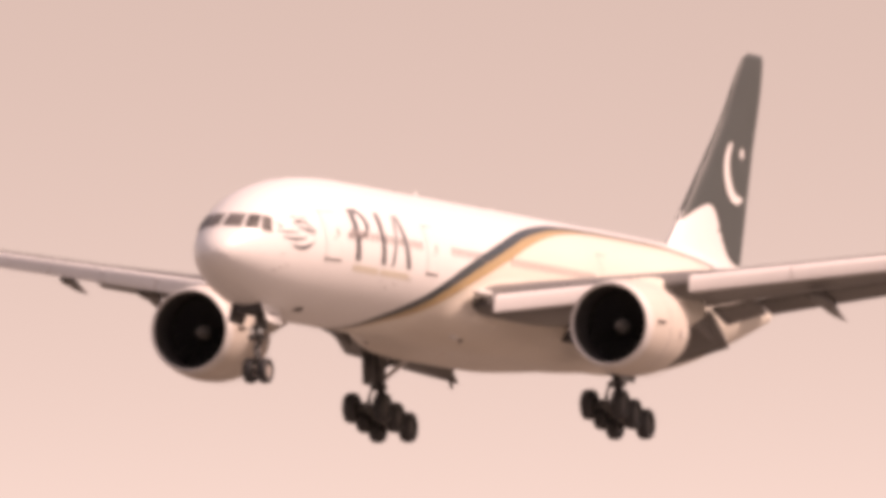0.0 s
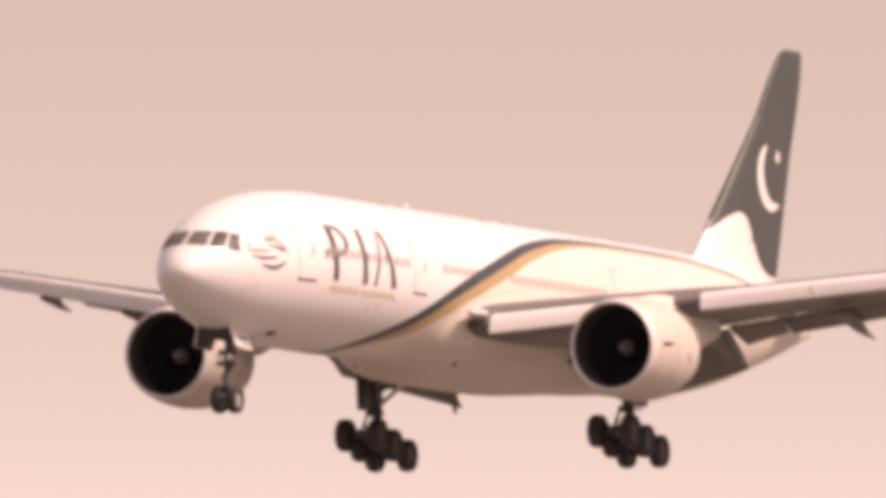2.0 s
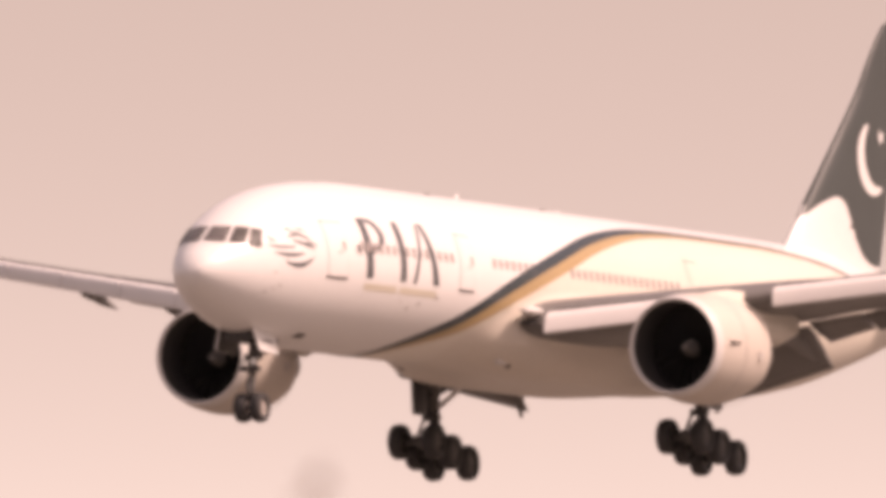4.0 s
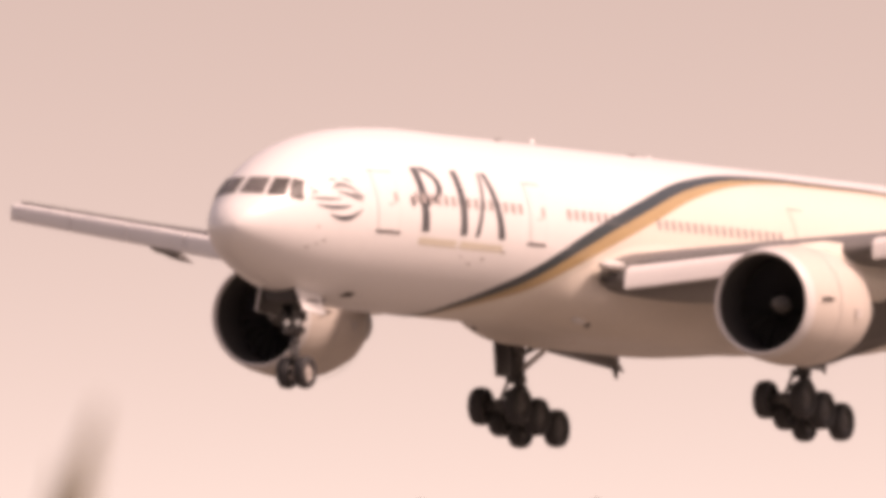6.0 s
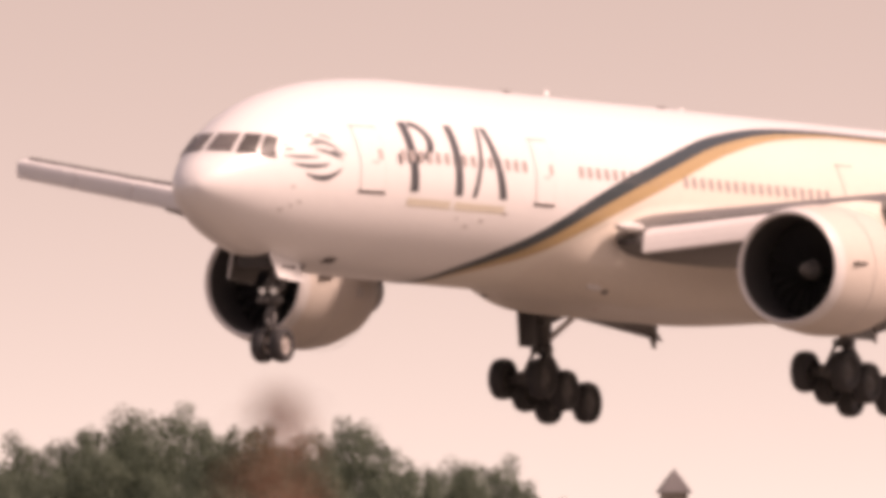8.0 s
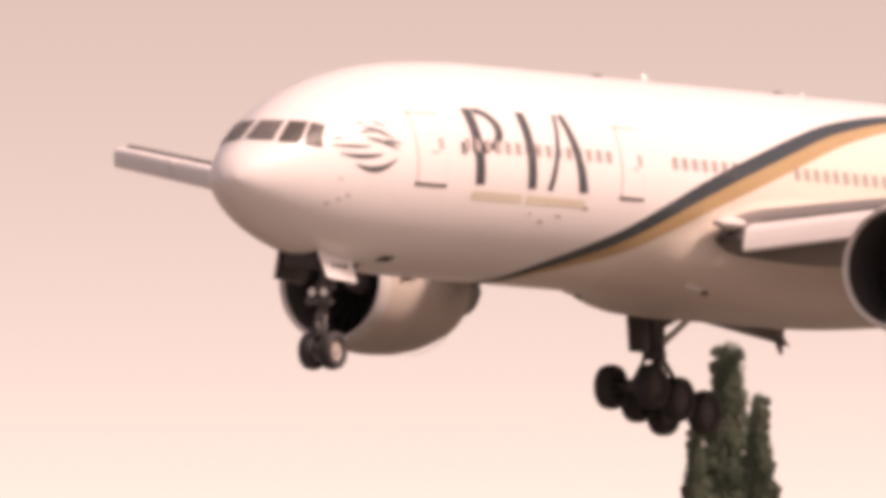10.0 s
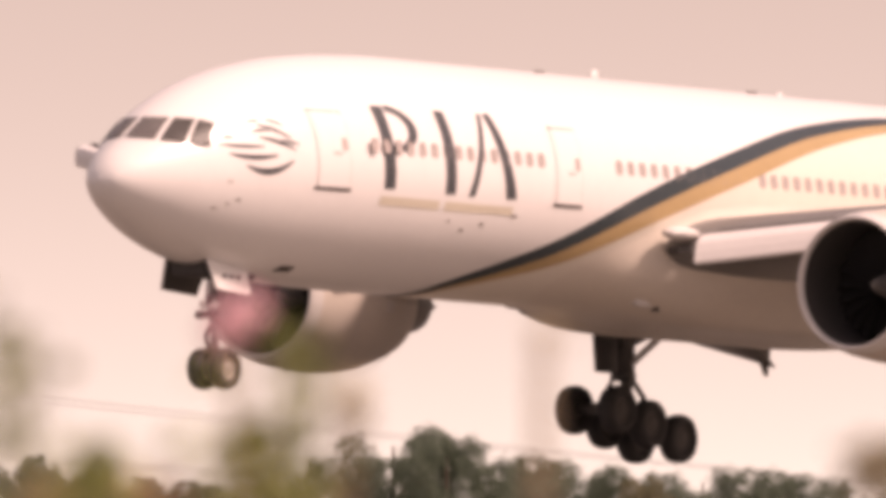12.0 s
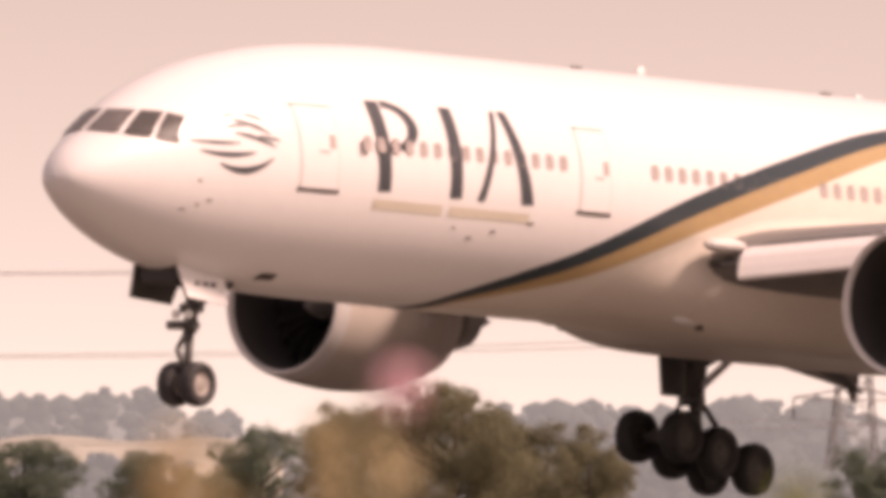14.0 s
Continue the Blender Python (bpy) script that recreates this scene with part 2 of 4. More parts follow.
def band(lo, hi, mat, name, side):
    """A strip along the stripe between two offsets (metres across it)."""
    bm = bmesh.new()
    rows = []
    n = 150
    for i in range(n + 1):
        k = i / n
        x = 13.12 + (57.0 - 13.12) * k ** 1.6
        e = 0.02
        w, m, u, d = section(x)
        slope = (stripe_phi(x + e) - stripe_phi(x)) / e * radians(1) * 3.0
        t = Vector((1, slope)).normalized()
        g, o = curve_at([(a, b) for a, b, c in BANDS], x), curve_at([(a, c) for a, b, c in BANDS], x)
        row = []
        for s in range(4):
            q = lo(g, o) + (hi(g, o) - lo(g, o)) * s / 3
            xx, ph = x - t.y * q, stripe_phi(x) + math.degrees(t.x * q / 3.0)
            row.append(bm.verts.new(skin(xx, max(ph, -90), 0.014, side)))
        rows.append(row)
    for a, b in zip(rows, rows[1:]):
        for s in range(3):
            bm.faces.new((a[s], a[s + 1], b[s + 1], b[s]))
    part(name, bm, mat, fuselage, "dark green painted stripe" if mat is GREEN else "gold painted stripe")


for side in (-1, 1):
    band(lambda g, o: -g / 2, lambda g, o: g / 2, GREEN, "green_stripe", side)
    band(lambda g, o: -g / 2 - o, lambda g, o: -g / 2, GOLD, "gold_stripe", side)

# cabin windows: one pane mesh, shared along the row
def pane_mesh(side):
    bm = bmesh.new()
    ring = []
    for i in range(12):
        a = 2 * math.pi * i / 12
        cx, cz = abs(math.cos(a)) ** 0.6 * math.copysign(1, math.cos(a)), abs(math.sin(a)) ** 0.6 * math.copysign(1, math.sin(a))
        z = 0.53 + 0.19 * cz
        ring.append((0.155 * cx, z))
    outer = [bm.verts.new((x, side * (math.sqrt(3.1 ** 2 - z * z) + 0.016), z)) for x, z in ring]
    inner = [bm.verts.new((x * 0.8, side * (math.sqrt(3.1 ** 2 - z * z) + 0.005), 0.53 + (z - 0.53) * 0.86)) for x, z in ring]
    for i in range(12):
        bm.faces.new((outer[i], outer[(i + 1) % 12], inner[(i + 1) % 12], inner[i]))
    bm.faces.new(inner)
    me = bpy.data.meshes.new("window")
    bm.to_mesh(me)
    bm.free()
    me.materials.append(WINDOW)
    return me


WINDOW_RUNS = [(8.30, 16.0), (19.3, 24.9), (25.9, 35.2), (38.2, 44.6), (45.6, 47.5)]
for side in (-1, 1):
    me = pane_mesh(side)
    for a, b in WINDOW_RUNS:
        for i in range(int((b - a) / 0.533) + 1):
            part("window", me, None, fuselage, at=pose(a + 0.533 * i, 0, 0))

# doors: proud panel with seams, a sill and a small pane
for side in (-1, 1):
    for x0, x1, z0, z1 in ((6.28, 7.42, -0.65, 1.32), (16.45, 17.55, -0.58, 1.4), (36.2, 37.2, -0.55, 1.55), (47.9, 48.9, -0.45, 1.5)):
        bm = decal([((x0, z0), (x1, z0), (x1, z1), (x0, z1))], 0.02, nx=4, nz=10, side=side)
        door = part("cabin_door", bm, CREAM if x0 > 30 else WHITE, fuselage)
        w = 0.03
        for xs in (x0 - w, x1):
            part("door_seam", decal([((xs, z0), (xs + w, z0), (xs + w, z1), (xs, z1))], 0.018, nx=1, side=side), PALE_LINE, fuselage)
        head = decal([((x0 - 0.1, z1), (x1, z1), (x1, z1 + 0.04), (x0 - 0.1, z1 + 0.04))], 0.02, nx=4, nz=1, side=side)
        part("door_head", head, LINE, fuselage)
        sill = decal([((x0 - 0.12, z0 - 0.06), (x1 + 0.08, z0 - 0.06), (x1 + 0.08, z0 + 0.02), (x0 - 0.12, z0 + 0.02))], 0.024, nx=4, nz=1, side=side)
        part("door_sill", sill, SILL, fuselage, "dark door sill")
        pane = decal([((x1 - 0.28, 0.33), (x1 - 0.08, 0.33), (x1 - 0.08, 0.66), (x1 - 0.28, 0.66)), ((x1 - 0.62, 0.22), (x1 - 0.28, 0.22), (x1 - 0.28, 0.27), (x1 - 0.62, 0.27))], 0.026, nx=1, nz=3, side=side)
        part("door_pane", pane, WINDOW, fuselage)

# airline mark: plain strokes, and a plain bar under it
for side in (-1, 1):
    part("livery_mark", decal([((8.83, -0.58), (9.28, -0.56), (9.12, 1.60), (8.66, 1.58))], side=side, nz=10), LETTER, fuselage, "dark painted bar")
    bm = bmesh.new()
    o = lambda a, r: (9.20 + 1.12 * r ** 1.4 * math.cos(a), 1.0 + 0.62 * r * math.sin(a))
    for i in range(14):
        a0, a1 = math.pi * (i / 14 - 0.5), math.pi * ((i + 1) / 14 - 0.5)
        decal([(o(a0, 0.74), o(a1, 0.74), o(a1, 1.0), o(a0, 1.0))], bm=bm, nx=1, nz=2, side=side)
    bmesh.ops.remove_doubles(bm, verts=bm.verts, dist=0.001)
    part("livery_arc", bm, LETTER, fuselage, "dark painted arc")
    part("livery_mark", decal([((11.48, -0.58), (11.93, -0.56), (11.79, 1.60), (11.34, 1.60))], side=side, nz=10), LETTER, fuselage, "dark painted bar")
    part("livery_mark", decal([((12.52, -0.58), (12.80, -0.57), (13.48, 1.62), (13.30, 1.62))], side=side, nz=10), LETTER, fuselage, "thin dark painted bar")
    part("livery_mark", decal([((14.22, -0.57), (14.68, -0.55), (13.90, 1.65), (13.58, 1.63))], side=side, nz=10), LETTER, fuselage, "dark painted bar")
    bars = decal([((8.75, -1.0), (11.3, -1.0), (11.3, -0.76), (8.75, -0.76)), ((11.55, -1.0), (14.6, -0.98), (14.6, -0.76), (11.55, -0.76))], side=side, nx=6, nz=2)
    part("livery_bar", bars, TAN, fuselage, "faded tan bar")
    # emblem behind the flight deck: curved strokes
    for x0, z0, x1, z1, sag, w in ((3.0, 0.30, 4.35, 0.30, -0.02, 0.05), (3.25, 0.07, 4.75, 0.10, -0.08, 0.07), (3.75, -0.22, 5.25, -0.02, -0.22, 0.09), (4.25, 0.86, 5.25, 0.56, 0.05, 0.06), (4.25, 0.54, 5.35, 0.26, 0.05, 0.06), (4.05, 0.66, 4.6, 0.72, 0.03, 0.04), (3.1, 0.46, 3.5, 0.5, 0.02, 0.04), (4.9, 0.5, 5.5, 0.42, 0.0, 0.04), (4.6, 1.0, 5.1, 0.88, 0.03, 0.035), (4.0, 0.90, 4.45, 0.98, 0.02, 0.03), (3.05, 0.60, 3.4, 0.64, 0.02, 0.03)):
        bm = bmesh.new()
        for i in range(6):
            p = lambda k, s: (x0 + 0.16 + (x1 - x0) * k, z0 + (z1 - z0) * k + sag * 4 * k * (1 - k) + s * w * 2.1 * (0.25 + 2.6 * k * (1 - k)))
            decal([(p(i / 6, -0.5), p((i + 1) / 6, -0.5), p((i + 1) / 6, 0.5), p(i / 6, 0.5))], bm=bm, nx=1, nz=1, side=side)
        part("emblem_stroke", bm, LETTER, fuselage, "thin dark curved stroke")


def nose_x(y, z):
    """Station at which the skin passes through (y, z) ahead of its widest part."""
    lo, hi = 0.40, 9.0
    for _ in range(40):
        x = (lo + hi) / 2
        w, m, u, d = section(x)
        if (y / w) ** 2 + ((z - m) / (u if z > m else d)) ** 2 > 1:
            lo = x
        else:
            hi = x
    return hi


# flight-deck windows, three a side
for side in (-1, 1):
    for (ya, yb), (za, zb), (ta, tb) in (((0.08, 0.80), (0.40, 0.36), (0.95, 0.95)), ((0.90, 1.33), (0.34, 0.29), (0.95, 0.93)), ((1.39, 1.69), (0.27, 0.21), (0.92, 0.84))):
        bm = bmesh.new()
        grid = []
        for j in range(7):
            row = []
            for i in range(7):
                u, v = i / 6, j / 6
                y = ya + (yb - ya) * u
                y = y * (1 - 0.10 * v)
                z = (za + (zb - za) * u) * (1 - v) + (ta + (tb - ta) * u) * v
                x = nose_x(y, z)
                row.append(bm.verts.new(skin(x, phi_of(x, z), 0.035, side) - Vector((0.012, 0, 0))))
            grid.append(row)
        for j in range(6):
            for i in range(6):
                bm.faces.new((grid[j][i], grid[j][i + 1], grid[j + 1][i + 1], grid[j + 1][i]))
        part("flight_deck_window", bm, WINDSHIELD_SHEEN if yb < 0.9 else COCKPIT, fuselage, "dark flight deck pane")

# small vents, probes and aerials
for x, z, lx, lz, side in ((6.9, -2.72, 0.28, 0.07, -1), (12.6, -1.45, 0.11, 0.03, -1), (13.4, -1.25, 0.11, 0.03, -1), (14.7, -0.98, 0.14, 0.03, -1), (11.9, -1.25, 0.08, 0.02, -1), (3.4, -0.65, 0.07, 0.02, -1), (3.1, -1.35, 0.10, 0.02, -1), (3.45, -1.22, 0.07, 0.02, -1), (3.75, -1.10, 0.09, 0.02, -1)):
    part("vent", decal([((x - lx, z - lz), (x + lx, z - lz), (x + lx * 0.8, z + lz), (x - lx * 0.9, z + lz))], 0.02, nx=2, nz=2, side=side), SILL if x > 6 and x < 8 else VENT, fuselage)
for x, h, l in ((22.4, 0.22, 0.13), (31.0, 0.10, 0.12)):
    bm = bmesh.new()
    loft([[(x - l, -0.03, 3.05), (x - l, 0.03, 3.05), (x + l, 0.03, 3.05), (x + l, -0.03, 3.05)], [(x - 0.1, -0.015, 3.1 + h), (x - 0.1, 0.015, 3.1 + h), (x + l, 0.015, 3.1 + h), (x + l, -0.015, 3.1 + h)]], bm=bm)
    part("blade_aerial", bm, WHITE, fuselage)
for x in (19.9, 29.7):
    bm = bmesh.new()
    box(bm, (x, 0, 3.12), (0.30, 0.16, 0.09))
    part("roof_beacon", bm, SILL, fuselage)

bm = bmesh.new()
bmesh.ops.create_uvsphere(bm, u_segments=12, v_segments=8, radius=0.06)
bmesh.ops.translate(bm, verts=bm.verts, vec=(25.5, 0, -3.36))
part("belly_beacon", bm, BEACON, fuselage, "red beacon lens")

# belly fairing round the wing root: the skin swells out smoothly below the wing
SWELL = [(-90, 0.27), (-76, 0.36), (-62, 0.84), (-48, 1.34), (-37, 1.48), (-28, 1.50), (-20, 1.20), (-12, 0.60), (-4, 0.0), (4, -0.06)]
SWELL_ALONG = [(17.6, 0.0), (19.5, 0.04), (20.5, 0.16), (22.0, 0.46), (23.5, 0.80), (25.0, 0.96), (27.0, 1.0), (34.0, 1.0), (38.0, 0.72), (42.0, 0.0)]
bm = bmesh.new()
rings = []
for i in range(62):
    x = 17.6 + 24.4 * i / 61
    k = curve_at(SWELL_ALONG, x)
    ring = []
    for j in range(61):
        phi = -184 + 188 * j / 60
        down = phi if phi > -90 else -180 - phi
        clear = min(max((stripe_phi(x) - 16 - down) / 26, 0), 1)
        r = 3.07 + (curve_at(SWELL, down) + 0.045) * k * clear * clear * (3 - 2 * clear) + 0.022 * min(clear * 8, 1)
        ring.append((x, r * math.cos(radians(phi)), r * math.sin(radians(phi))))
    rings.append(ring + [(x, 1.5, 0.1), (x, -1.5, 0.1)])
loft(rings, True, True, bm)
fairing = part("belly_fairing", bm, FAIRING, plane, "beige-grey wing root fairing")
for side in (-1, 1):
    bm = bmesh.new()
    bmesh.ops.create_uvsphere(bm, u_segments=20, v_segments=12, radius=1)
    for v in bm.verts:
        v.co = Vector((21.55 + v.co.x * 0.75, side * (3.5 + 0.34 * v.co.y), -1.10 + 0.19 * v.co.z))
    part("landing_light", bm, LIP, fairing, "bright landing light housing")
    # Solid dark box in place of a recess; the shade is its colour.
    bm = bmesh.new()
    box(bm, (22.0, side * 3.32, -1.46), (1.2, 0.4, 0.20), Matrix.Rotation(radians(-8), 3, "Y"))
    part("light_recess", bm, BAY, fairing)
    bm = bmesh.new()
    bmesh.ops.create_uvsphere(bm, u_segments=16, v_segments=10, radius=1)
    for v in bm.verts:
        v.co = Vector((21.95 + 0.55 * v.co.x, side * (2.08 + 0.16 * v.co.y), -2.90 + 0.12 * v.co.z))
    scoop = part("air_scoop", bm, LIP, fairing, "pale air scoop")
    # Solid dark box for the scoop's opening, shade put into its colour.
    bm = bmesh.new()
    box(bm, (22.5, side * 2.16, -3.00), (0.5, 0.22, 0.14), Matrix.Rotation(radians(side * 34), 3, "X"))
    part("scoop_mouth", bm, SILL, scoop)


# ---- wings ----
def wing_le(y):
    return 18.95 + 0.70 * y, -1.34 + 0.1555 * (y - 4.2)


def wing_te(y):
    return 34.9 + 0.06 * y if y < 10.2 else 35.5 + (y - 10.2) * 0.312


def foil(y, side, x0, x1, z, thick, twist=-1.6, n=16, low=0.40):
    """A wing section: leading edge round, trailing edge sharp, turned nose up by -twist degrees."""
    c, pts = x1 - x0, []
    prof = lambda t: thick * (2.97 * math.sqrt(t) - 1.26 * t - 3.52 * t * t + 2.84 * t ** 3 - 1.015 * t ** 4)
    for i in range(n, -1, -1):
        t = (i / n) ** 1.8
        pts.append((t, prof(t) * 0.62 + 0.02 * math.sin(math.pi * t)))
    for i in range(1, n):
        t = (i / n) ** 1.8
        pts.append((t, -prof(t) * low + 0.02 * math.sin(math.pi * t)))
    k = math.tan(radians(twist))
    return [(x0 + c * t, side * y, z + c * h + c * t * k) for t, h in pts]


for side in (-1, 1):
    rings = []
    for y in (2.4, 3.4, 5.0, 7.0, 9.0, 10.2, 12.5, 16.0, 20.0, 24.0, 28.0, 29.8, 30.35):
        x0, z = wing_le(y)
        tip = 0.25 if y > 30 else 0.0
        rings.append(foil(y, side, x0 + 0.55 + tip * 2, wing_te(y) - 1.3 + 0.04 * y - tip, z, 0.125 if y < 12 else 0.10, low=0.62 if y < 4 else 0.60 if y < 8 else 0.5))
    wing = part("wing", loft(rings), WING_GREY, plane, "grey swept wing")
    # slats, drooped ahead of the leading edge
    for ya, yb in ((4.1, 8.3), (11.0, 14.6), (14.65, 18.2), (18.25, 21.8), (21.85, 25.4), (25.45, 29.3)):
        rings = []
        for k in range(5):
            y = ya + (yb - ya) * k / 4
            x0, z = wing_le(y)
            x0 -= 0.42
            s = 1.0 - 0.011 * y
            arc = [(0.80, 0.33), (0.42, 0.29), (0.14, 0.20), (0.02, 0.04), (-0.05, -0.22), (-0.09, -0.50), (-0.02, -0.58), (0.14, -0.52), (0.22, -0.24), (0.36, 0.04), (0.6, 0.2)]
            if y > 10:
                arc = [(a + 0.10 * min(max(-b * 2, 0), 1), b) for a, b in arc]
            rings.append([(x0 + s * a, side * y, z + s * b * 1.0 - 0.04) for a, b in arc])
        part("slat", loft(rings), SLAT_GREY, wing, "light grey extended slat", smooth=False)
        # Dark strip laid along the slat gap, where only shade falls.
        gap = []
        for y in (ya, (ya + yb) / 2, yb):
            x0, z = wing_le(y)
            s = 1.0 - 0.011 * y
            gap.append([(x0 + 0.30 * s, side * y, z + 0.27 * s), (x0 + 0.62 * s, side * y, z + 0.40 * s), (x0 + 0.70 * s, side * y, z + 0.30 * s), (x0 + 0.36 * s, side * y, z + 0.16 * s)])
        part("slat_gap_shade", loft(gap), BAY, wing, "dark strip painting the shade in the gap behind the slat", smooth=False)
        n = 3 if yb - ya > 3.6 else 2
        for k in range(n):
            y = ya + (yb - ya) * (k + 0.5) / n
            x0, z = wing_le(y)
            bm = bmesh.new()
            box(bm, (x0 + 0.42, side * y, z + 0.20), (0.6, 0.10, 0.08))
            part("slat_track", bm, BAY, wing, smooth=False)
    # flaps, lowered for landing
    for ya, yb, ch, drop in ((3.7, 8.9, 3.7, 31), (9.0, 10.9, 2.0, 18), (11.0, 21.5, 1.6, 19), (21.6, 28.0, 1.2, 5)):
        rings = []
        for k in range(5):
            y = ya + (yb - ya) * k / 4
            x0, z = wing_le(y)
            te = wing_te(y) - 1.3 + 0.04 * y
            c = ch * (1 - 0.25 * k / 4)
            z1 = z - (te - x0) * math.tan(radians(1.6)) - (0.22 if ya < 5 else 0.14)
            rings.append(foil(y, side, te - 0.75, te - 0.75 + c * math.cos(radians(drop)), z1, 0.12, -drop, n=10))
        part("flap", loft(rings), WING_GREY, wing, "grey lowered flap")
    # canoe fairings of the flap tracks
    for y, l, r, droop in ((8.4, 5.0, 0.42, 17), (13.6, 4.6, 0.34, 15), (18.3, 3.9, 0.30, 18), (22.8, 3.2, 0.24, 12)):
        x0, z = wing_le(y)
        te = wing_te(y) - 1.3 + 0.04 * y
        bm = bmesh.new()
        rings = []
        for i in range(13):
            k = i / 12
            rr = r * max(math.sin(math.pi * min(k * 1.15 + 0.02, 1)) ** 0.6 if k < 0.45 else 1 - ((k - 0.45) / 0.55) ** 1.5, 0.03)
            cx = te - 0.55 * l + l * k
            cz = z - (te - x0) * 0.03 - 0.45 - max(0, k - 0.35) * l * math.tan(radians(droop))
            rings.append([(cx, side * (y + 0.6 * rr * math.cos(2 * math.pi * j / 14)), cz + rr * math.sin(2 * math.pi * j / 14)) for j in range(14)])
        part("flap_fairing", loft(rings), WING_GREY, wing)

    bm = bmesh.new()
    loft([[(35.7, side * 3.95, -3.0), (36.5, side * 3.95, -3.2), (36.5, side * 4.1, -3.2), (35.7, side * 4.1, -3.0)], [(36.3, side * 3.98, -4.05), (36.42, side * 3.98, -4.1), (36.42, side * 4.06, -4.1), (36.3, side * 4.06, -4.05)]], bm=bm)
    part("flap_end_fitting", bm, WING_GREY, wing, smooth=False)

# ---- fin and tailplane ----
FIN_LE = [(2.6, 50.4), (3.6, 51.4), (9.15, 57.1), (11.95, 59.6), (12.1, 59.95)]
FIN_TE = [(2.6, 59.3), (7.1, 60.45), (12.05, 61.75), (12.1, 61.65)]
FIN_WHITE = [(51.9, 4.15), (53.6, 4.85), (54.8, 5.12), (55.4, 4.95), (56.0, 4.3), (56.7, 3.5), (57.5, 2.95), (58.5, 2.72), (59.36, 2.7)]


def fin_half(x, z):
    a, b = curve_at(FIN_LE, z), curve_at(FIN_TE, z)
    t = min(max((x - a) / (b - a), 0), 1)
    return 0.10 * (b - a) * 0.5 * (2.97 * math.sqrt(t) - 1.26 * t - 3.52 * t * t + 2.84 * t ** 3 - 1.015 * t ** 4) + 0.01


rings = []
for i in range(31):
    z = 1.5 + 10.6 * i / 30
    a, b = curve_at(FIN_LE, z), curve_at(FIN_TE, z)
    xs = [a + (b - a) * (k / 16) ** 1.7 for k in range(17)]
    rings.append([(x, -fin_half(x, z), z) for x in xs[::-1]] + [(x, fin_half(x, z), z) for x in xs[1:]])
bm = loft(rings)
for f in bm.faces:
    c = f.calc_center_median()
    f.material_index = 1 if c.z > (curve_at(FIN_WHITE, c.x) if c.x < 59.3 else 2.7) + 0.3 else 0
fin = part("fin", bm, [WHITE, FIN_GREEN], plane, "tall dark green fin, white at the foot")
for side in (-1, 1):
    bm = bmesh.new()
    rows = []
    for i in range(81):
        x = 51.95 + (61.7 - 51.95) * i / 80
        lo = curve_at(FIN_WHITE, x) if x < 59.33 else curve_at([(b, a) for a, b in FIN_TE[:3]], x) + 0.01
        hi = min(curve_at([(b, a) for a, b in FIN_LE[:4]], x), 12.08) - 0.01
        zs = [lo + max(hi - lo, 0.01) * k / 24 for k in range(25)]
        rows.append([bm.verts.new((x, side * (fin_half(x, z) + 0.012), z)) for z in zs])
    for p, q in zip(rows, rows[1:]):
        for k in range(24):
            bm.faces.new((p[k], p[k + 1], q[k + 1], q[k]))
    part("fin_paint", bm, FIN_GREEN, fin, "dark green painted fin panel")
    bm = bmesh.new()
    rows = []
    for i in range(25):
        a = radians(115 + 190 * i / 24)
        w = 0.14 + 0.50 * math.sin(math.pi * i / 24) ** 0.8
        row = []
        for r in (1.5, 1.5 - w):
            x, z = 58.30 + 1.10 * r * math.cos(a), 6.78 + r * math.sin(a) * 0.95
            row.append(bm.verts.new((x, side * (fin_half(x, z) + 0.026), z)))
        rows.append(row)
    for p, q in zip(rows, rows[1:]):
        bm.faces.new((p[0], p[1], q[1], q[0]))
    part("fin_crescent", bm, WHITE, fin, "white crescent shape")
    bm = bmesh.new()
    bm.faces.new([bm.verts.new((58.95 + 0.32 * math.cos(a * math.pi / 5) * (1 if a % 2 else 0.5), side * (fin_half(58.95, 7.6) + 0.026), 7.62 + 0.32 * math.sin(a * math.pi / 5) * (1 if a % 2 else 0.5))) for a in range(10)])
    part("fin_star", bm, WHITE, fin)
    rings = [foil(y, side, 53.4 + 0.78 * y, 60.3 + 0.30 * y, 1.35 + 0.12 * y, 0.10, -1, n=10) for y in (0.6, 3.0, 6.0, 9.0, 10.7)]
    part("tailplane", loft(rings), WING_GREY, plane)

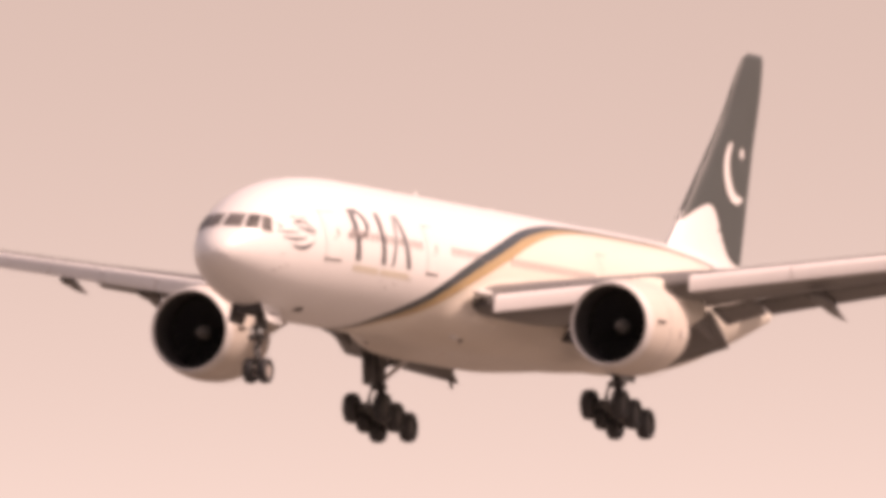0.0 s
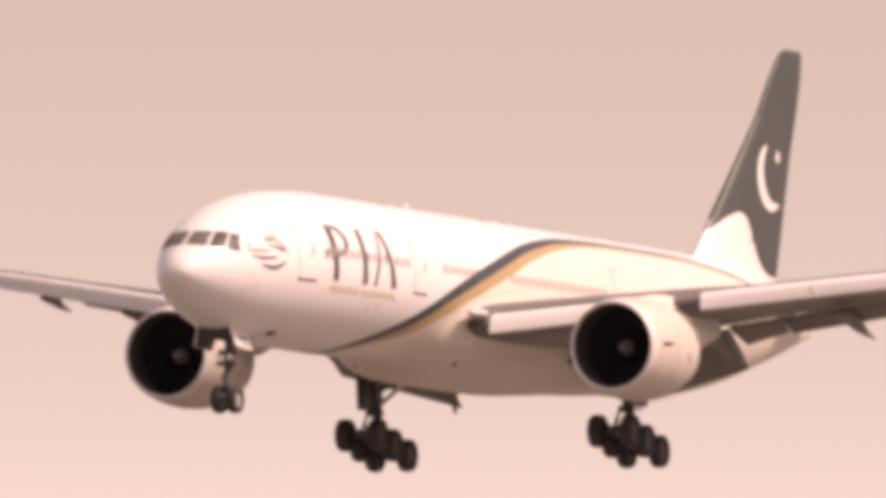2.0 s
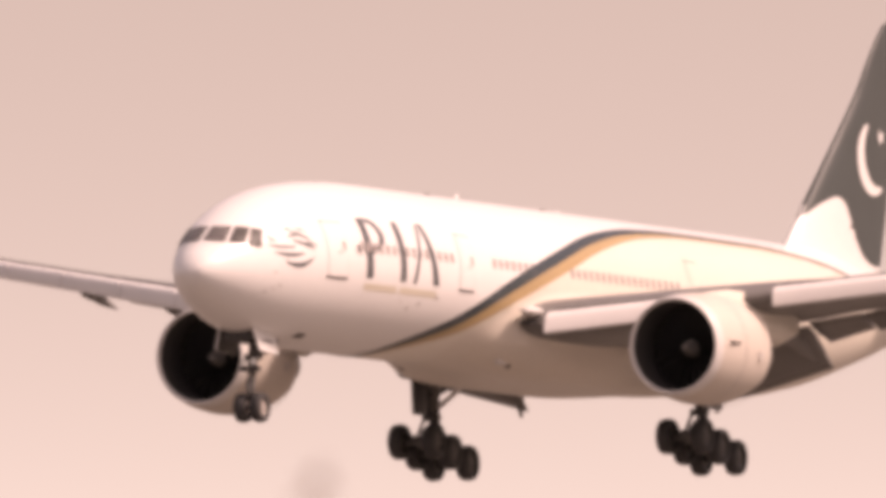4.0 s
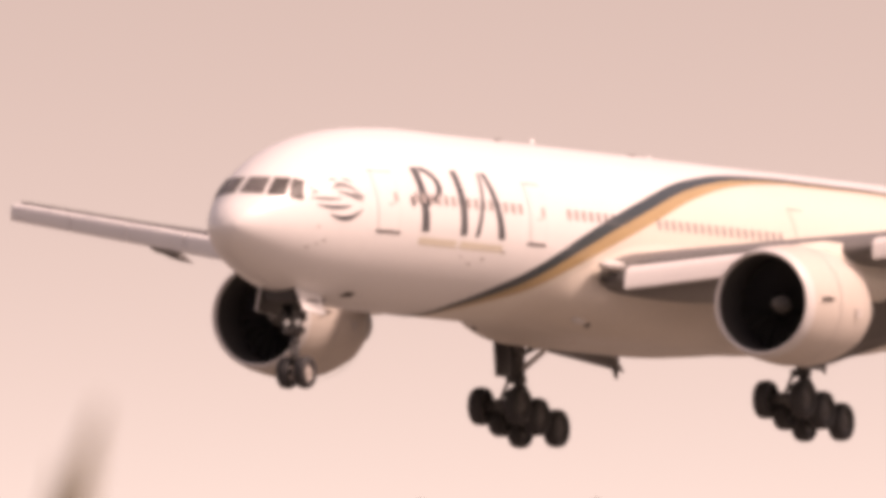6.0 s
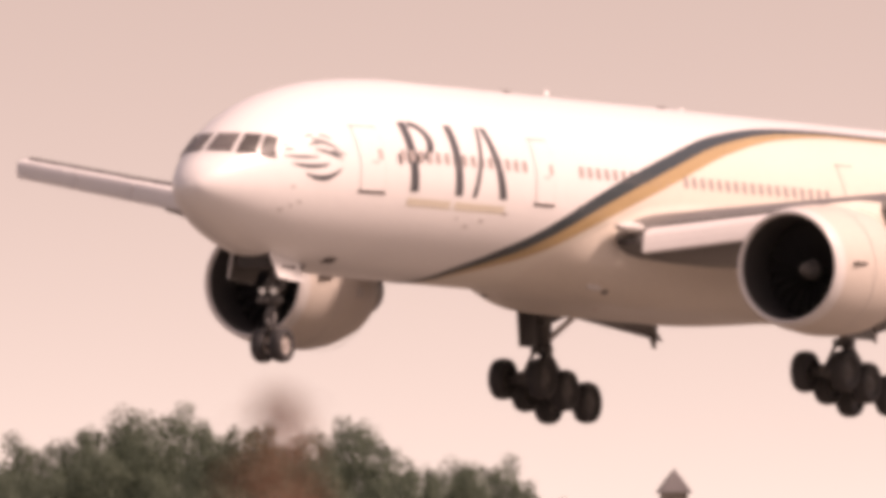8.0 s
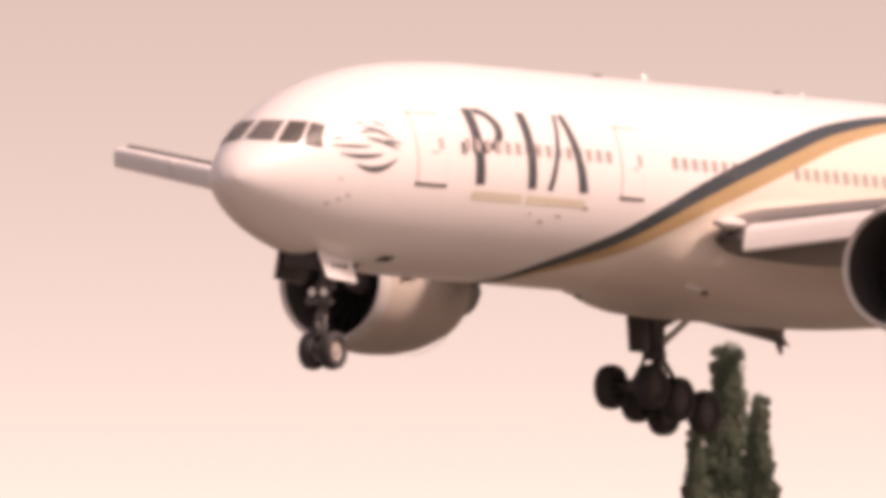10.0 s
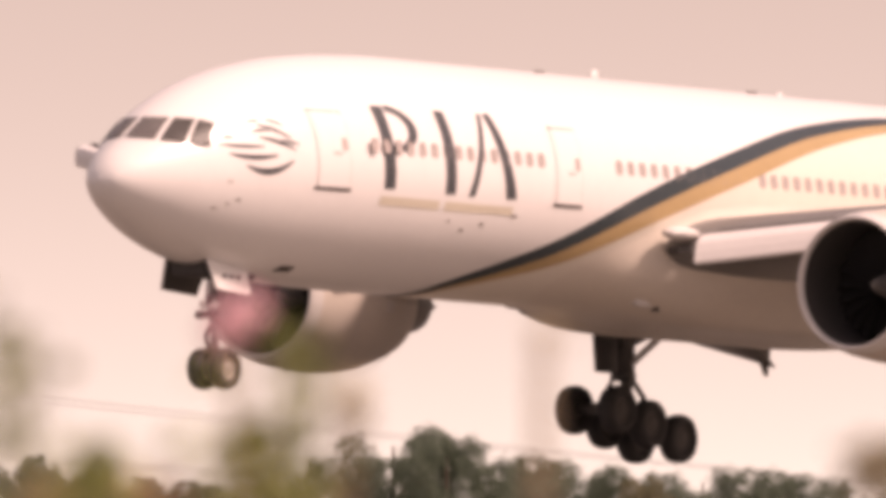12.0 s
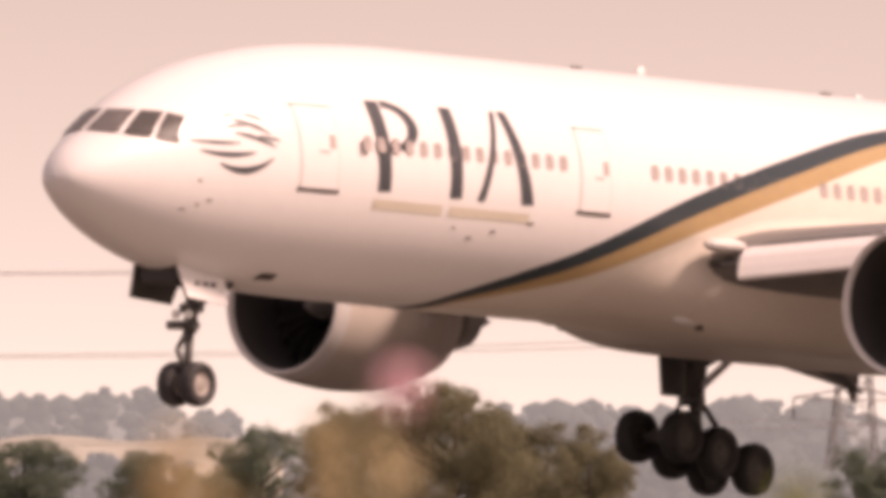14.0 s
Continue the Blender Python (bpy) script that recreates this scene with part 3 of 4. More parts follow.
# ---- engines ----
for side in (-1, 1):
    y, z = side * 9.61, -2.52
    outer = [(20.78, 1.86), (21.2, 1.94), (21.9, 2.01), (22.7, 2.05), (23.5, 2.02), (24.3, 1.91), (24.9, 1.75), (25.48, 1.56), (25.55, 1.53), (25.45, 1.50), (25.0, 1.54), (24.2, 1.58)]
    nacelle = part("engine", turned(outer, y, z, 64), NACELLE, plane, "cream engine nacelle", at=pose(0.32, 0, 0))
    lip = [(20.52, 1.645), (20.42, 1.66), (20.36, 1.69), (20.34, 1.72), (20.37, 1.755), (20.46, 1.79), (20.60, 1.828), (20.78, 1.862)]
    part("inlet_lip", turned(lip, y, z, 64), LIP, nacelle, "pale bare metal lip")
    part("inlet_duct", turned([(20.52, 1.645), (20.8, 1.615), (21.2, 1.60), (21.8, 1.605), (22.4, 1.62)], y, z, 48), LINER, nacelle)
    bm = bmesh.new()
    for a in (0.0,):
        strip = []
        for s in range(6):
            r = 0.34 + 1.23 * s / 5
            tw, sw = radians(25 + 32 * s / 5), 0.12 * math.sin(2.6 * s / 5)
            for e in (-1, 1):
                dx, da = e * 0.22 * math.cos(tw), e * 0.22 * math.sin(tw) / r + sw
                strip.append(bm.verts.new((22.05 + dx, r * math.cos(a + da), r * math.sin(a + da))))
        for s in range(5):
            bm.faces.new((strip[2 * s], strip[2 * s + 1], strip[2 * s + 3], strip[2 * s + 2]))
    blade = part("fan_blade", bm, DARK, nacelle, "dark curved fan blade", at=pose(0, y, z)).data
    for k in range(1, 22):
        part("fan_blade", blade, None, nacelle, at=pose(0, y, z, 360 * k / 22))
    # Dark disc closing the duct; its colour stands for the shade behind the fan.
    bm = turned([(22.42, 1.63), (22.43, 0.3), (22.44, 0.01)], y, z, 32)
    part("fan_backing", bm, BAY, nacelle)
    part("spinner", turned([(21.28, 0.012), (21.34, 0.10), (21.5, 0.18), (21.8, 0.28), (22.1, 0.34)], y, z, 24), SPINNER, nacelle, "grey spinner cone")
    part("core_nozzle", turned([(24.3, 1.22), (25.4, 1.12), (26.5, 0.90), (27.3, 0.74), (27.25, 0.68), (26.6, 0.7)], y, z, 40), NOZZLE, nacelle, "dark metal core nozzle")
    part("exhaust_plug", turned([(26.6, 0.5), (27.3, 0.42), (28.0, 0.22), (28.5, 0.02)], y, z, 24), NOZZLE, nacelle)
    # Dark ring whose colour stands for the shade inside the fan nozzle.
    part("fan_exit", turned([(24.2, 1.58), (24.3, 1.2)], y, z, 40), BAY, nacelle)
    for s2 in (-1, 1):
        bm = bmesh.new()
        a = radians(90 + s2 * 86)
        box(bm, (21.5, y + 1.975 * math.cos(a), z + 1.975 * math.sin(a)), (0.72, 0.05, 0.22), Matrix.Rotation(a - radians(90), 3, "X"))
        part("cowl_vent", bm, SILL, nacelle, smooth=False)
        a = radians(90 + s2 * 97)
        bm = bmesh.new()
        box(bm, (23.6, y + 2.055 * math.cos(a), z + 2.055 * math.sin(a)), (0.3, 0.04, 0.3), Matrix.Rotation(a, 3, "X"))
        part("cowl_latch", bm, PALE_LINE, nacelle, smooth=False)
    for xj in (22.35, 24.45):
        rj = 2.045 if xj < 23 else 2.008
        part("cowl_joint", turned([(xj, rj), (xj, rj + 0.008), (xj + 0.03, rj + 0.008), (xj + 0.03, rj)], y, z, 64), PALE_LINE, nacelle)
    rings = []
    for x, z0, z1, h in ((22.6, -0.9, -0.52, 0.04), (23.6, -0.9, -0.40, 0.20), (25.2, -1.0, -0.24, 0.26), (27.0, -1.9, -0.25, 0.27), (29.2, -2.1, -0.6, 0.22), (31.4, -1.5, -0.9, 0.06)):
        rings.append([(x, y - h, z0), (x, y + h, z0), (x, y + h * 0.8, (z0 + z1) / 2), (x, y + h * 0.6, z1), (x, y - h * 0.6, z1), (x, y - h * 0.8, (z0 + z1) / 2)])
    part("pylon", loft(rings), CREAM, plane)


# ---- landing gear ----
def wheel_mesh(r, w):
    prof = [(-w * 0.30, r * 0.52), (-w * 0.46, r * 0.62), (-w * 0.5, r * 0.8), (-w * 0.42, r * 0.94), (-w * 0.2, r), (0, r * 1.004), (w * 0.2, r), (w * 0.42, r * 0.94), (w * 0.5, r * 0.8), (w * 0.46, r * 0.62), (w * 0.30, r * 0.52)]
    tyre = bpy.data.meshes.new("tyre")
    bm = loft([[(q * math.cos(2 * math.pi * i / 32), p, q * math.sin(2 * math.pi * i / 32)) for i in range(32)] for p, q in prof], True, False)
    bm.to_mesh(tyre)
    bm.free()
    tyre.materials.append(TYRE)
    hub = bpy.data.meshes.new("hub")
    prof = [(-w * 0.30, r * 0.02), (-w * 0.34, r * 0.2), (-w * 0.24, r * 0.3), (-w * 0.22, r * 0.44), (-w * 0.34, r * 0.5), (-w * 0.30, r * 0.53), (w * 0.30, r * 0.53), (w * 0.34, r * 0.5), (w * 0.22, r * 0.44), (w * 0.24, r * 0.3), (w * 0.34, r * 0.2), (w * 0.30, r * 0.02)]
    bm = loft([[(q * math.cos(2 * math.pi * i / 24), p, q * math.sin(2 * math.pi * i / 24)) for i in range(24)] for p, q in prof], True, False)
    bm.to_mesh(hub)
    bm.free()
    hub.materials.append(HUB)
    for me in (tyre, hub):
        me.polygons.foreach_set("use_smooth", [True] * len(me.polygons))
    return tyre, hub


tyre, hub = wheel_mesh(0.54, 0.42)
hub.materials[0] = NOSE_HUB
bm = bmesh.new()
rod(bm, (5.75, 0, -2.3), (5.62, 0, -4.15), 0.17)
rod(bm, (5.62, 0, -4.1), (5.58, 0, -5.35), 0.11)
nose_gear = part("nose_gear", bm, STRUT, plane, "grey nose gear strut")
for name, a, b, r in (("axle", (5.58, -0.36, -5.37), (5.58, 0.36, -5.37), 0.09), ("drag_brace", (5.66, 0, -3.6), (7.3, 0, -2.7), 0.08), ("trunnion", (5.66, -0.3, -3.55), (5.66, 0.3, -3.55), 0.12),
                      ("torque_link", (5.6, 0, -4.0), (5.2, 0, -4.55), 0.07), ("torque_link", (5.2, 0, -4.55), (5.5, 0, -5.1), 0.07), ("light_bar", (5.45, -0.38, -3.98), (5.45, 0.38, -3.98), 0.10), ("steering_arm", (5.6, 0, -3.95), (4.95, 0.1, -4.0), 0.11)):
    bm = bmesh.new()
    rod(bm, a, b, r)
    part(name, bm, STRUT, nose_gear)
for s in (-1, 1):
    part("tyre", tyre, None, nose_gear, at=pose(5.58, s * 0.33, -5.37))
    part("hub", hub, None, nose_gear, at=pose(5.58, s * 0.33, -5.37))
    bm = bmesh.new()
    loft([[(4.25, s * 0.62, -2.55), (4.25, s * 0.68, -2.55), (6.0, s * 0.68, -2.72), (6.0, s * 0.62, -2.72)], [(4.4, s * 0.86, -3.36), (4.4, s * 0.92, -3.36), (5.9, s * 0.92, -3.46), (5.9, s * 0.86, -3.46)]], bm=bm)
    door = part("nose_gear_door", bm, WHITE, nose_gear, "white nose gear door", smooth=False)
    bm = bmesh.new()
    loft([[(4.24, s * 0.590, -2.55), (4.24, s * 0.615, -2.55), (6.01, s * 0.615, -2.72), (6.01, s * 0.590, -2.72)], [(4.39, s * 0.832, -3.365), (4.39, s * 0.856, -3.365), (5.91, s * 0.856, -3.465), (5.91, s * 0.832, -3.465)]], bm=bm)
    part("door_lining", bm, HUB, nose_gear, "dark inner face of the gear door", smooth=False)
    rod_bm = bmesh.new()
    rod(rod_bm, (5.30, s * 0.2, -3.72), (5.42, s * 0.2, -3.72), 0.12, 0.08)
    part("taxi_light", rod_bm, LENS, nose_gear)
# Solid dark box for the open nose bay, its shade painted as colour.
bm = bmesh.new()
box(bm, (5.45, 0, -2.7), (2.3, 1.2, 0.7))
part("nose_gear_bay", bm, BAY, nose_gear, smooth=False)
for x in (4.85, 5.15, 5.45):
    bm = bmesh.new()
    box(bm, (x, -0.80, -3.08), (0.18, 0.02, 0.24), Matrix.Rotation(radians(16), 3, "X"))
    part("door_marking", bm, SILL, nose_gear, "plain dark mark on the door", smooth=False)

tyre, hub = wheel_mesh(0.66, 0.52)
TILT = radians(13)
for side in (-1, 1):
    y0 = side * 5.48
    bx, bz = 31.95, -5.58
    bm = bmesh.new()
    rod(bm, (31.7, y0 - side * 0.1, -1.6), (31.9, y0, -4.2), 0.24)
    rod(bm, (31.9, y0, -4.1), (bx, y0, bz), 0.17)
    rod(bm, (31.75, y0, -3.5), (29.3, y0 - side * 0.9, -1.9), 0.10)
    rod(bm, (31.8, y0, -3.5), (33.2, y0 - side * 1.6, -2.4), 0.10)
    rod(bm, (32.1, y0, -4.3), (32.75, y0, -4.85), 0.08)
    rod(bm, (32.75, y0, -4.85), (32.2, y0, -5.4), 0.08)
    rod(bm, (31.7, y0 - 0.28, -4.35), (30.9, y0 - 0.2, -5.1), 0.06)
    rod(bm, (31.7, y0 + 0.28, -4.35), (30.9, y0 + 0.2, -5.1), 0.06)
    rod(bm, (31.75, y0 - 0.34, -4.3), (31.75, y0 + 0.34, -4.3), 0.14)
    gear = part("main_gear", bm, STRUT, plane, "grey main gear leg with tilted six-wheel truck")
    # Brace takes the pale slat colour, which paints in the sun on it.
    bm = bmesh.new()
    rod(bm, (31.9, y0 - side * 0.1, -4.0), (32.0, side * 3.5, -2.5), 0.10)
    part("side_brace", bm, SLAT_GREY, gear, "side brace, its sunlit brightness painted in as a pale colour")
    bm = bmesh.new()
    rod(bm, (32.05, y0 + side * 0.1, -4.9), (33.0, y0 + side * 0.1, -5.75), 0.09)
    part("truck_actuator", bm, STRUT, gear)
    for s in (-1, 1):
        tube_points = [Vector((31.75, y0 + s * 0.2, -4.2)), Vector((31.45, y0 + s * 0.3, -4.6)), Vector((31.6, y0 + s * 0.3, -5.0)), Vector((31.3, y0 + s * 0.35, -5.35))]
        part("brake_hose", tube(tube_points, 0.045), TYRE, gear)
    bm = bmesh.new()
    fore, aft = (bx - 1.6 * math.cos(TILT), y0, bz + 1.6 * math.sin(TILT)), (bx + 1.6 * math.cos(TILT), y0, bz - 1.6 * math.sin(TILT))
    rod(bm, fore, aft, 0.17)
    for k in (-1, 0, 1):
        ax, az = bx + k * 1.47 * math.cos(TILT), bz - k * 1.47 * math.sin(TILT)
        rod(bm, (ax, y0 - 0.75, az), (ax, y0 + 0.75, az), 0.14)
    part("bogie_beam", bm, STRUT, gear)
    for k in (-1, 0, 1):
        for s in (-1, 1):
            ax, az = bx + k * 1.47 * math.cos(TILT), bz - k * 1.47 * math.sin(TILT)
            part("tyre", tyre, None, gear, at=pose(ax, y0 + s * 0.70, az))
            part("hub", hub, None, gear, at=pose(ax, y0 + s * 0.70, az))
    # Leg door in the dark strut colour, painting in its shadowed side.
    bm = bmesh.new()
    loft([[(30.7, y0 + side * 0.35, -2.0), (33.1, y0 + side * 0.35, -2.0), (33.1, y0 + side * 0.42, -2.0), (30.7, y0 + side * 0.42, -2.0)], [(31.1, y0 + side * 0.42, -4.2), (32.7, y0 + side * 0.42, -4.2), (32.7, y0 + side * 0.48, -4.2), (31.1, y0 + side * 0.48, -4.2)]], bm=bm)
    part("main_gear_door", bm, STRUT, gear, "leg door, its shadowed side painted in as dark grey", smooth=False)
    # Solid dark box for the open main bay, its shade painted as colour.
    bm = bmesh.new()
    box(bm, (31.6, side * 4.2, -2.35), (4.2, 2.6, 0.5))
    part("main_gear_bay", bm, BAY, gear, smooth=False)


# ================= distance: trees, church, pylons, wooded ridge =================
def spot(az, far, z=0.0):
    """A place at a bearing (degrees to the left of +y) and distance."""
    return Vector((-math.sin(radians(az)) * far, math.cos(radians(az)) * far, z))


def top_height(el, far):
    return EYE_Z + far * math.tan(radians(el))


BARK = material("tree_bark", (0.09, 0.07, 0.05), 0.9, vary=0.3, bump=0.4)


def leafy(m, color):
    """Thin leaves: part of the light passes through them."""
    n, l = m.node_tree.nodes, m.node_tree.links
    thin, mix = n.new("ShaderNodeBsdfTranslucent"), n.new("ShaderNodeMixShader")
    thin.inputs[0].default_value = (*color, 1)
    mix.inputs[0].default_value = 0.4
    l.new(n["Principled BSDF"].outputs[0], mix.inputs[1])
    l.new(thin.outputs[0], mix.inputs[2])
    l.new(mix.outputs[0], n["Material Output"].inputs[0])
    return m


LEAF_DARK = leafy(material("dark_foliage", (0.130, 0.165, 0.120), 0.8, vary=0.2, spread=0.22, scale=0.5), (0.18, 0.23, 0.16))
LEAF_OLIVE = leafy(material("olive_foliage", (0.19, 0.18, 0.11), 0.8, vary=0.2, spread=0.2, scale=0.5), (0.25, 0.23, 0.13))
# Paler leaf colour for the distant trees, with the haze painted in.
LEAF_HAZED = leafy(material("haze_paled_foliage", (0.17, 0.19, 0.17), 0.85, vary=0.2, spread=0.3, scale=0.4), (0.22, 0.25, 0.21))


def leaf_cards(places, size, rng, facing=None):
    """Small folded leaf clumps, one island each."""
    n = len(places)
    nrm = rng.normal(size=(n, 3)) * (1.0 if facing is None else 0.24)
    if facing is not None:
        nrm = nrm + facing
    nrm /= np.linalg.norm(nrm, axis=1, keepdims=True)
    aid = rng.normal(size=(n, 3))
    u = np.cross(nrm, aid)
    u /= np.linalg.norm(u, axis=1, keepdims=True)
    v = np.cross(nrm, u)
    s = size * rng.uniform(0.6, 1.4, (n, 1))
    verts = np.stack([places - u * s, places - v * s * 0.6 + nrm * s * 0.25, places + u * s, places + v * s * 0.6 + nrm * s * 0.25], 1).reshape(-1, 3)
    faces = np.stack([np.stack([np.arange(n) * 4, np.arange(n) * 4 + 1, np.arange(n) * 4 + 2], 1), np.stack([np.arange(n) * 4, np.arange(n) * 4 + 2, np.arange(n) * 4 + 3], 1)], 1).reshape(-1, 3)
    return verts, faces


def leaves(name, places, size, rng, mat, parent, facing=None):
    verts, faces = leaf_cards(places, size, rng, facing)
    me = bpy.data.meshes.new(name)
    me.from_pydata(verts.tolist(), [], faces.tolist())
    me.materials.append(mat)
    ob = new(name, me)
    ob.parent = parent
    return ob


def tree(label, mat, seed, tall=False, count=85000, size=0.0062):
    """A tree one unit high and about one unit wide (a poplar a fifth): trunk with limbs, and an uneven crown of small clumps."""
    rng = np.random.default_rng(seed)
    thing = tagged(new("tree"), label, "tree", "trees beyond the field")
    bm = bmesh.new()
    bend = Vector((rng.uniform(-0.03, 0.03), rng.uniform(-0.03, 0.03), 0.45))
    rod(bm, (0, 0, -0.02), bend, 0.035, 0.018, 9)
    rod(bm, bend, bend + Vector((0, 0, 0.35)), 0.018, 0.006, 7)
    for k in range(9):
        a = k * 2.4 + rng.uniform(0, 0.6)
        h = rng.uniform(0.18, 0.55)
        reach = (0.07 if tall else 0.3) * rng.uniform(0.7, 1.1)
        base = bend * (h / 0.45) if h < 0.45 else bend + Vector((0, 0, h - 0.45))
        rod(bm, base, base + Vector((reach * math.cos(a), reach * math.sin(a), 0.16 + 0.1 * tall)), 0.012, 0.004, 6)
    part("trunk", bm, BARK, thing)
    lobes = []
    for k in range(16 if tall else 46):
        if tall:
            h = 0.12 + 0.80 * k / 15
            r = 0.105 * (1 - abs(h - 0.40) * 1.25) * rng.uniform(0.85, 1.15) + 0.016
            spot_r, a, flat = 0.022, rng.uniform(0, 6.28), 1.2
        else:
            h = rng.uniform(0.10, 0.86)
            wide = 0.42 * math.sqrt(max(1 - ((h - 0.36) / 0.58) ** 2, 0.05))
            a = rng.uniform(0, 2 * math.pi)
            spot_r = wide * math.sqrt(rng.uniform(0.1, 1.0))
            r = rng.uniform(0.09, 0.16) * (1.1 - 0.5 * abs(h - 0.45))
            h, flat = min(h, 0.95 - r * 0.8), 0.8
        cx, cy = spot_r * math.cos(a), spot_r * math.sin(a)
        lobes.append((cx, cy, h, r * 0.98, r * 0.98 * flat))
        # twig clumps that break up the outline of the bough
        for _ in range(9):
            w = rng.normal(size=3)
            w /= np.linalg.norm(w)
            q = r * rng.uniform(0.22, 0.46)
            reach = r * rng.uniform(0.65, 1.1)
            lobes.append((cx + w[0] * reach, cy + w[1] * reach, min(h + w[2] * reach * flat, 1.0 - q * 0.7), q, q * rng.uniform(0.6, 0.9)))
    weights = np.array([l[3] ** 2 for l in lobes])
    pick = rng.choice(len(lobes), count, p=weights / weights.sum())
    L = np.array(lobes)[pick]
    way = rng.normal(size=(count, 3))
    way /= np.linalg.norm(way, axis=1, keepdims=True)
    shell = rng.uniform(0.62, 1.08, (count, 1)) + (rng.uniform(size=(count, 1)) > 0.95) * 0.1
    places = L[:, :3] + way * shell * np.stack([L[:, 3], L[:, 3], L[:, 4]], 1)
    leaves("crown", places, size * (0.7 if tall else 1.0), rng, mat, thing, way)
    return thing


def plant_trees(proto, rows, far, seed, grow=1.075):
    """Copies of a tree by bearing, elevation of the top, and width in degrees."""
    rnd = random.Random(seed)
    first = None
    for az, el, wide in rows:
        d = far * rnd.uniform(0.97, 1.04)
        h = top_height(el, d)
        w = d * radians(wide) * 1.08
        m = Matrix.Translation(spot(az, d)) @ Matrix.Rotation(rnd.uniform(0, 6.28), 4, "Z") @ Matrix.Diagonal((w, w, h * grow, 1))
        if first is None:
            first = m
        else:
            copy_thing(proto, m)
    proto.matrix_basis = first


DARK_LABEL = "broad dark green tree in full leaf"
plant_trees(tree(DARK_LABEL, LEAF_DARK, 1), [(-59.255, .637, .42), (-58.965, .571, .36), (-59.635, .605, .40), (-59.985, .522, .34), (-59.125, .54, .4), (-59.445, .53, .4)], 1500, 1)
plant_trees(tree(DARK_LABEL, LEAF_DARK, 2), [(-59.105, .606, .36), (-59.405, .617, .38), (-58.815, .512, .40), (-58.925, .50, .36), (-58.745, .48, .30), (-59.545, .54, .40), (-59.805, .50, .36), (-59.885, .516, .34), (-59.715, .51, .34), (-58.685, .477, .20), (-60.095, .44, .3)], 1480, 2)
plant_trees(tree(DARK_LABEL, LEAF_DARK, 3), [(-53.67, .362, .36), (-54.38, .272, .32), (-54.74, .245, .30), (-55.2, .355, .42), (-53.92, .295, .32), (-53.45, .285, .3), (-55.05, .28, .3), (-50.83, .19, .2), (-51.2, .195, .3), (-49.46, .215, .30)], 1250, 3)
plant_trees(tree(DARK_LABEL, LEAF_DARK, 4), [(-53.79, .338, .34), (-54.57, .255, .32), (-54.2, .262, .28), (-55.36, .316, .36), (-54.04, .285, .34), (-53.25, .22, .3), (-51.0, .15, .24), (-51.4, .16, .24), (-48.9, .161, .3), (-49.2, .14, .24)], 1230, 4)
plant_trees(tree("broad olive-brown tree turning with autumn", LEAF_OLIVE, 5, count=85000, size=0.0062), [(-49.88, .306, .44), (-50.10, .225, .34), (-49.68, .252, .34), (-50.2, .17, .24), (-54.24, .235, .20)], 900, 5)
plant_trees(tree("slim upright dark poplar", LEAF_DARK, 6, tall=True, count=50000, size=0.0105), [(-57.615, .65, .56), (-57.70, .535, .36), (-62.13, .622, .26), (-62.53, .625, .28), (-63.81, .765, .3), (-57.545, .46, .3)], 1400, 6, 1.03)
plant_trees(tree("distant tree, haze painted into its pale leaf colour", LEAF_HAZED, 7), [(-52.63, .255, .2), (-52.76, .25, .2), (-52.87, .268, .2), (-52.98, .236, .2), (-51.66, .245, .26), (-51.53, .262, .22), (-52.4, .23, .24), (-52.2, .22, .24), (-53.1, .22, .2)], 2400, 7)

# church spire and a tower with a small cap roof
SLATE = material("spire_slate", (0.15, 0.14, 0.14), 0.7, vary=0.25, scale=2.0, bump=0.3)
STONE = material("church_stone", (0.30, 0.27, 0.23), 0.85, vary=0.25, scale=1.0, bump=0.4)


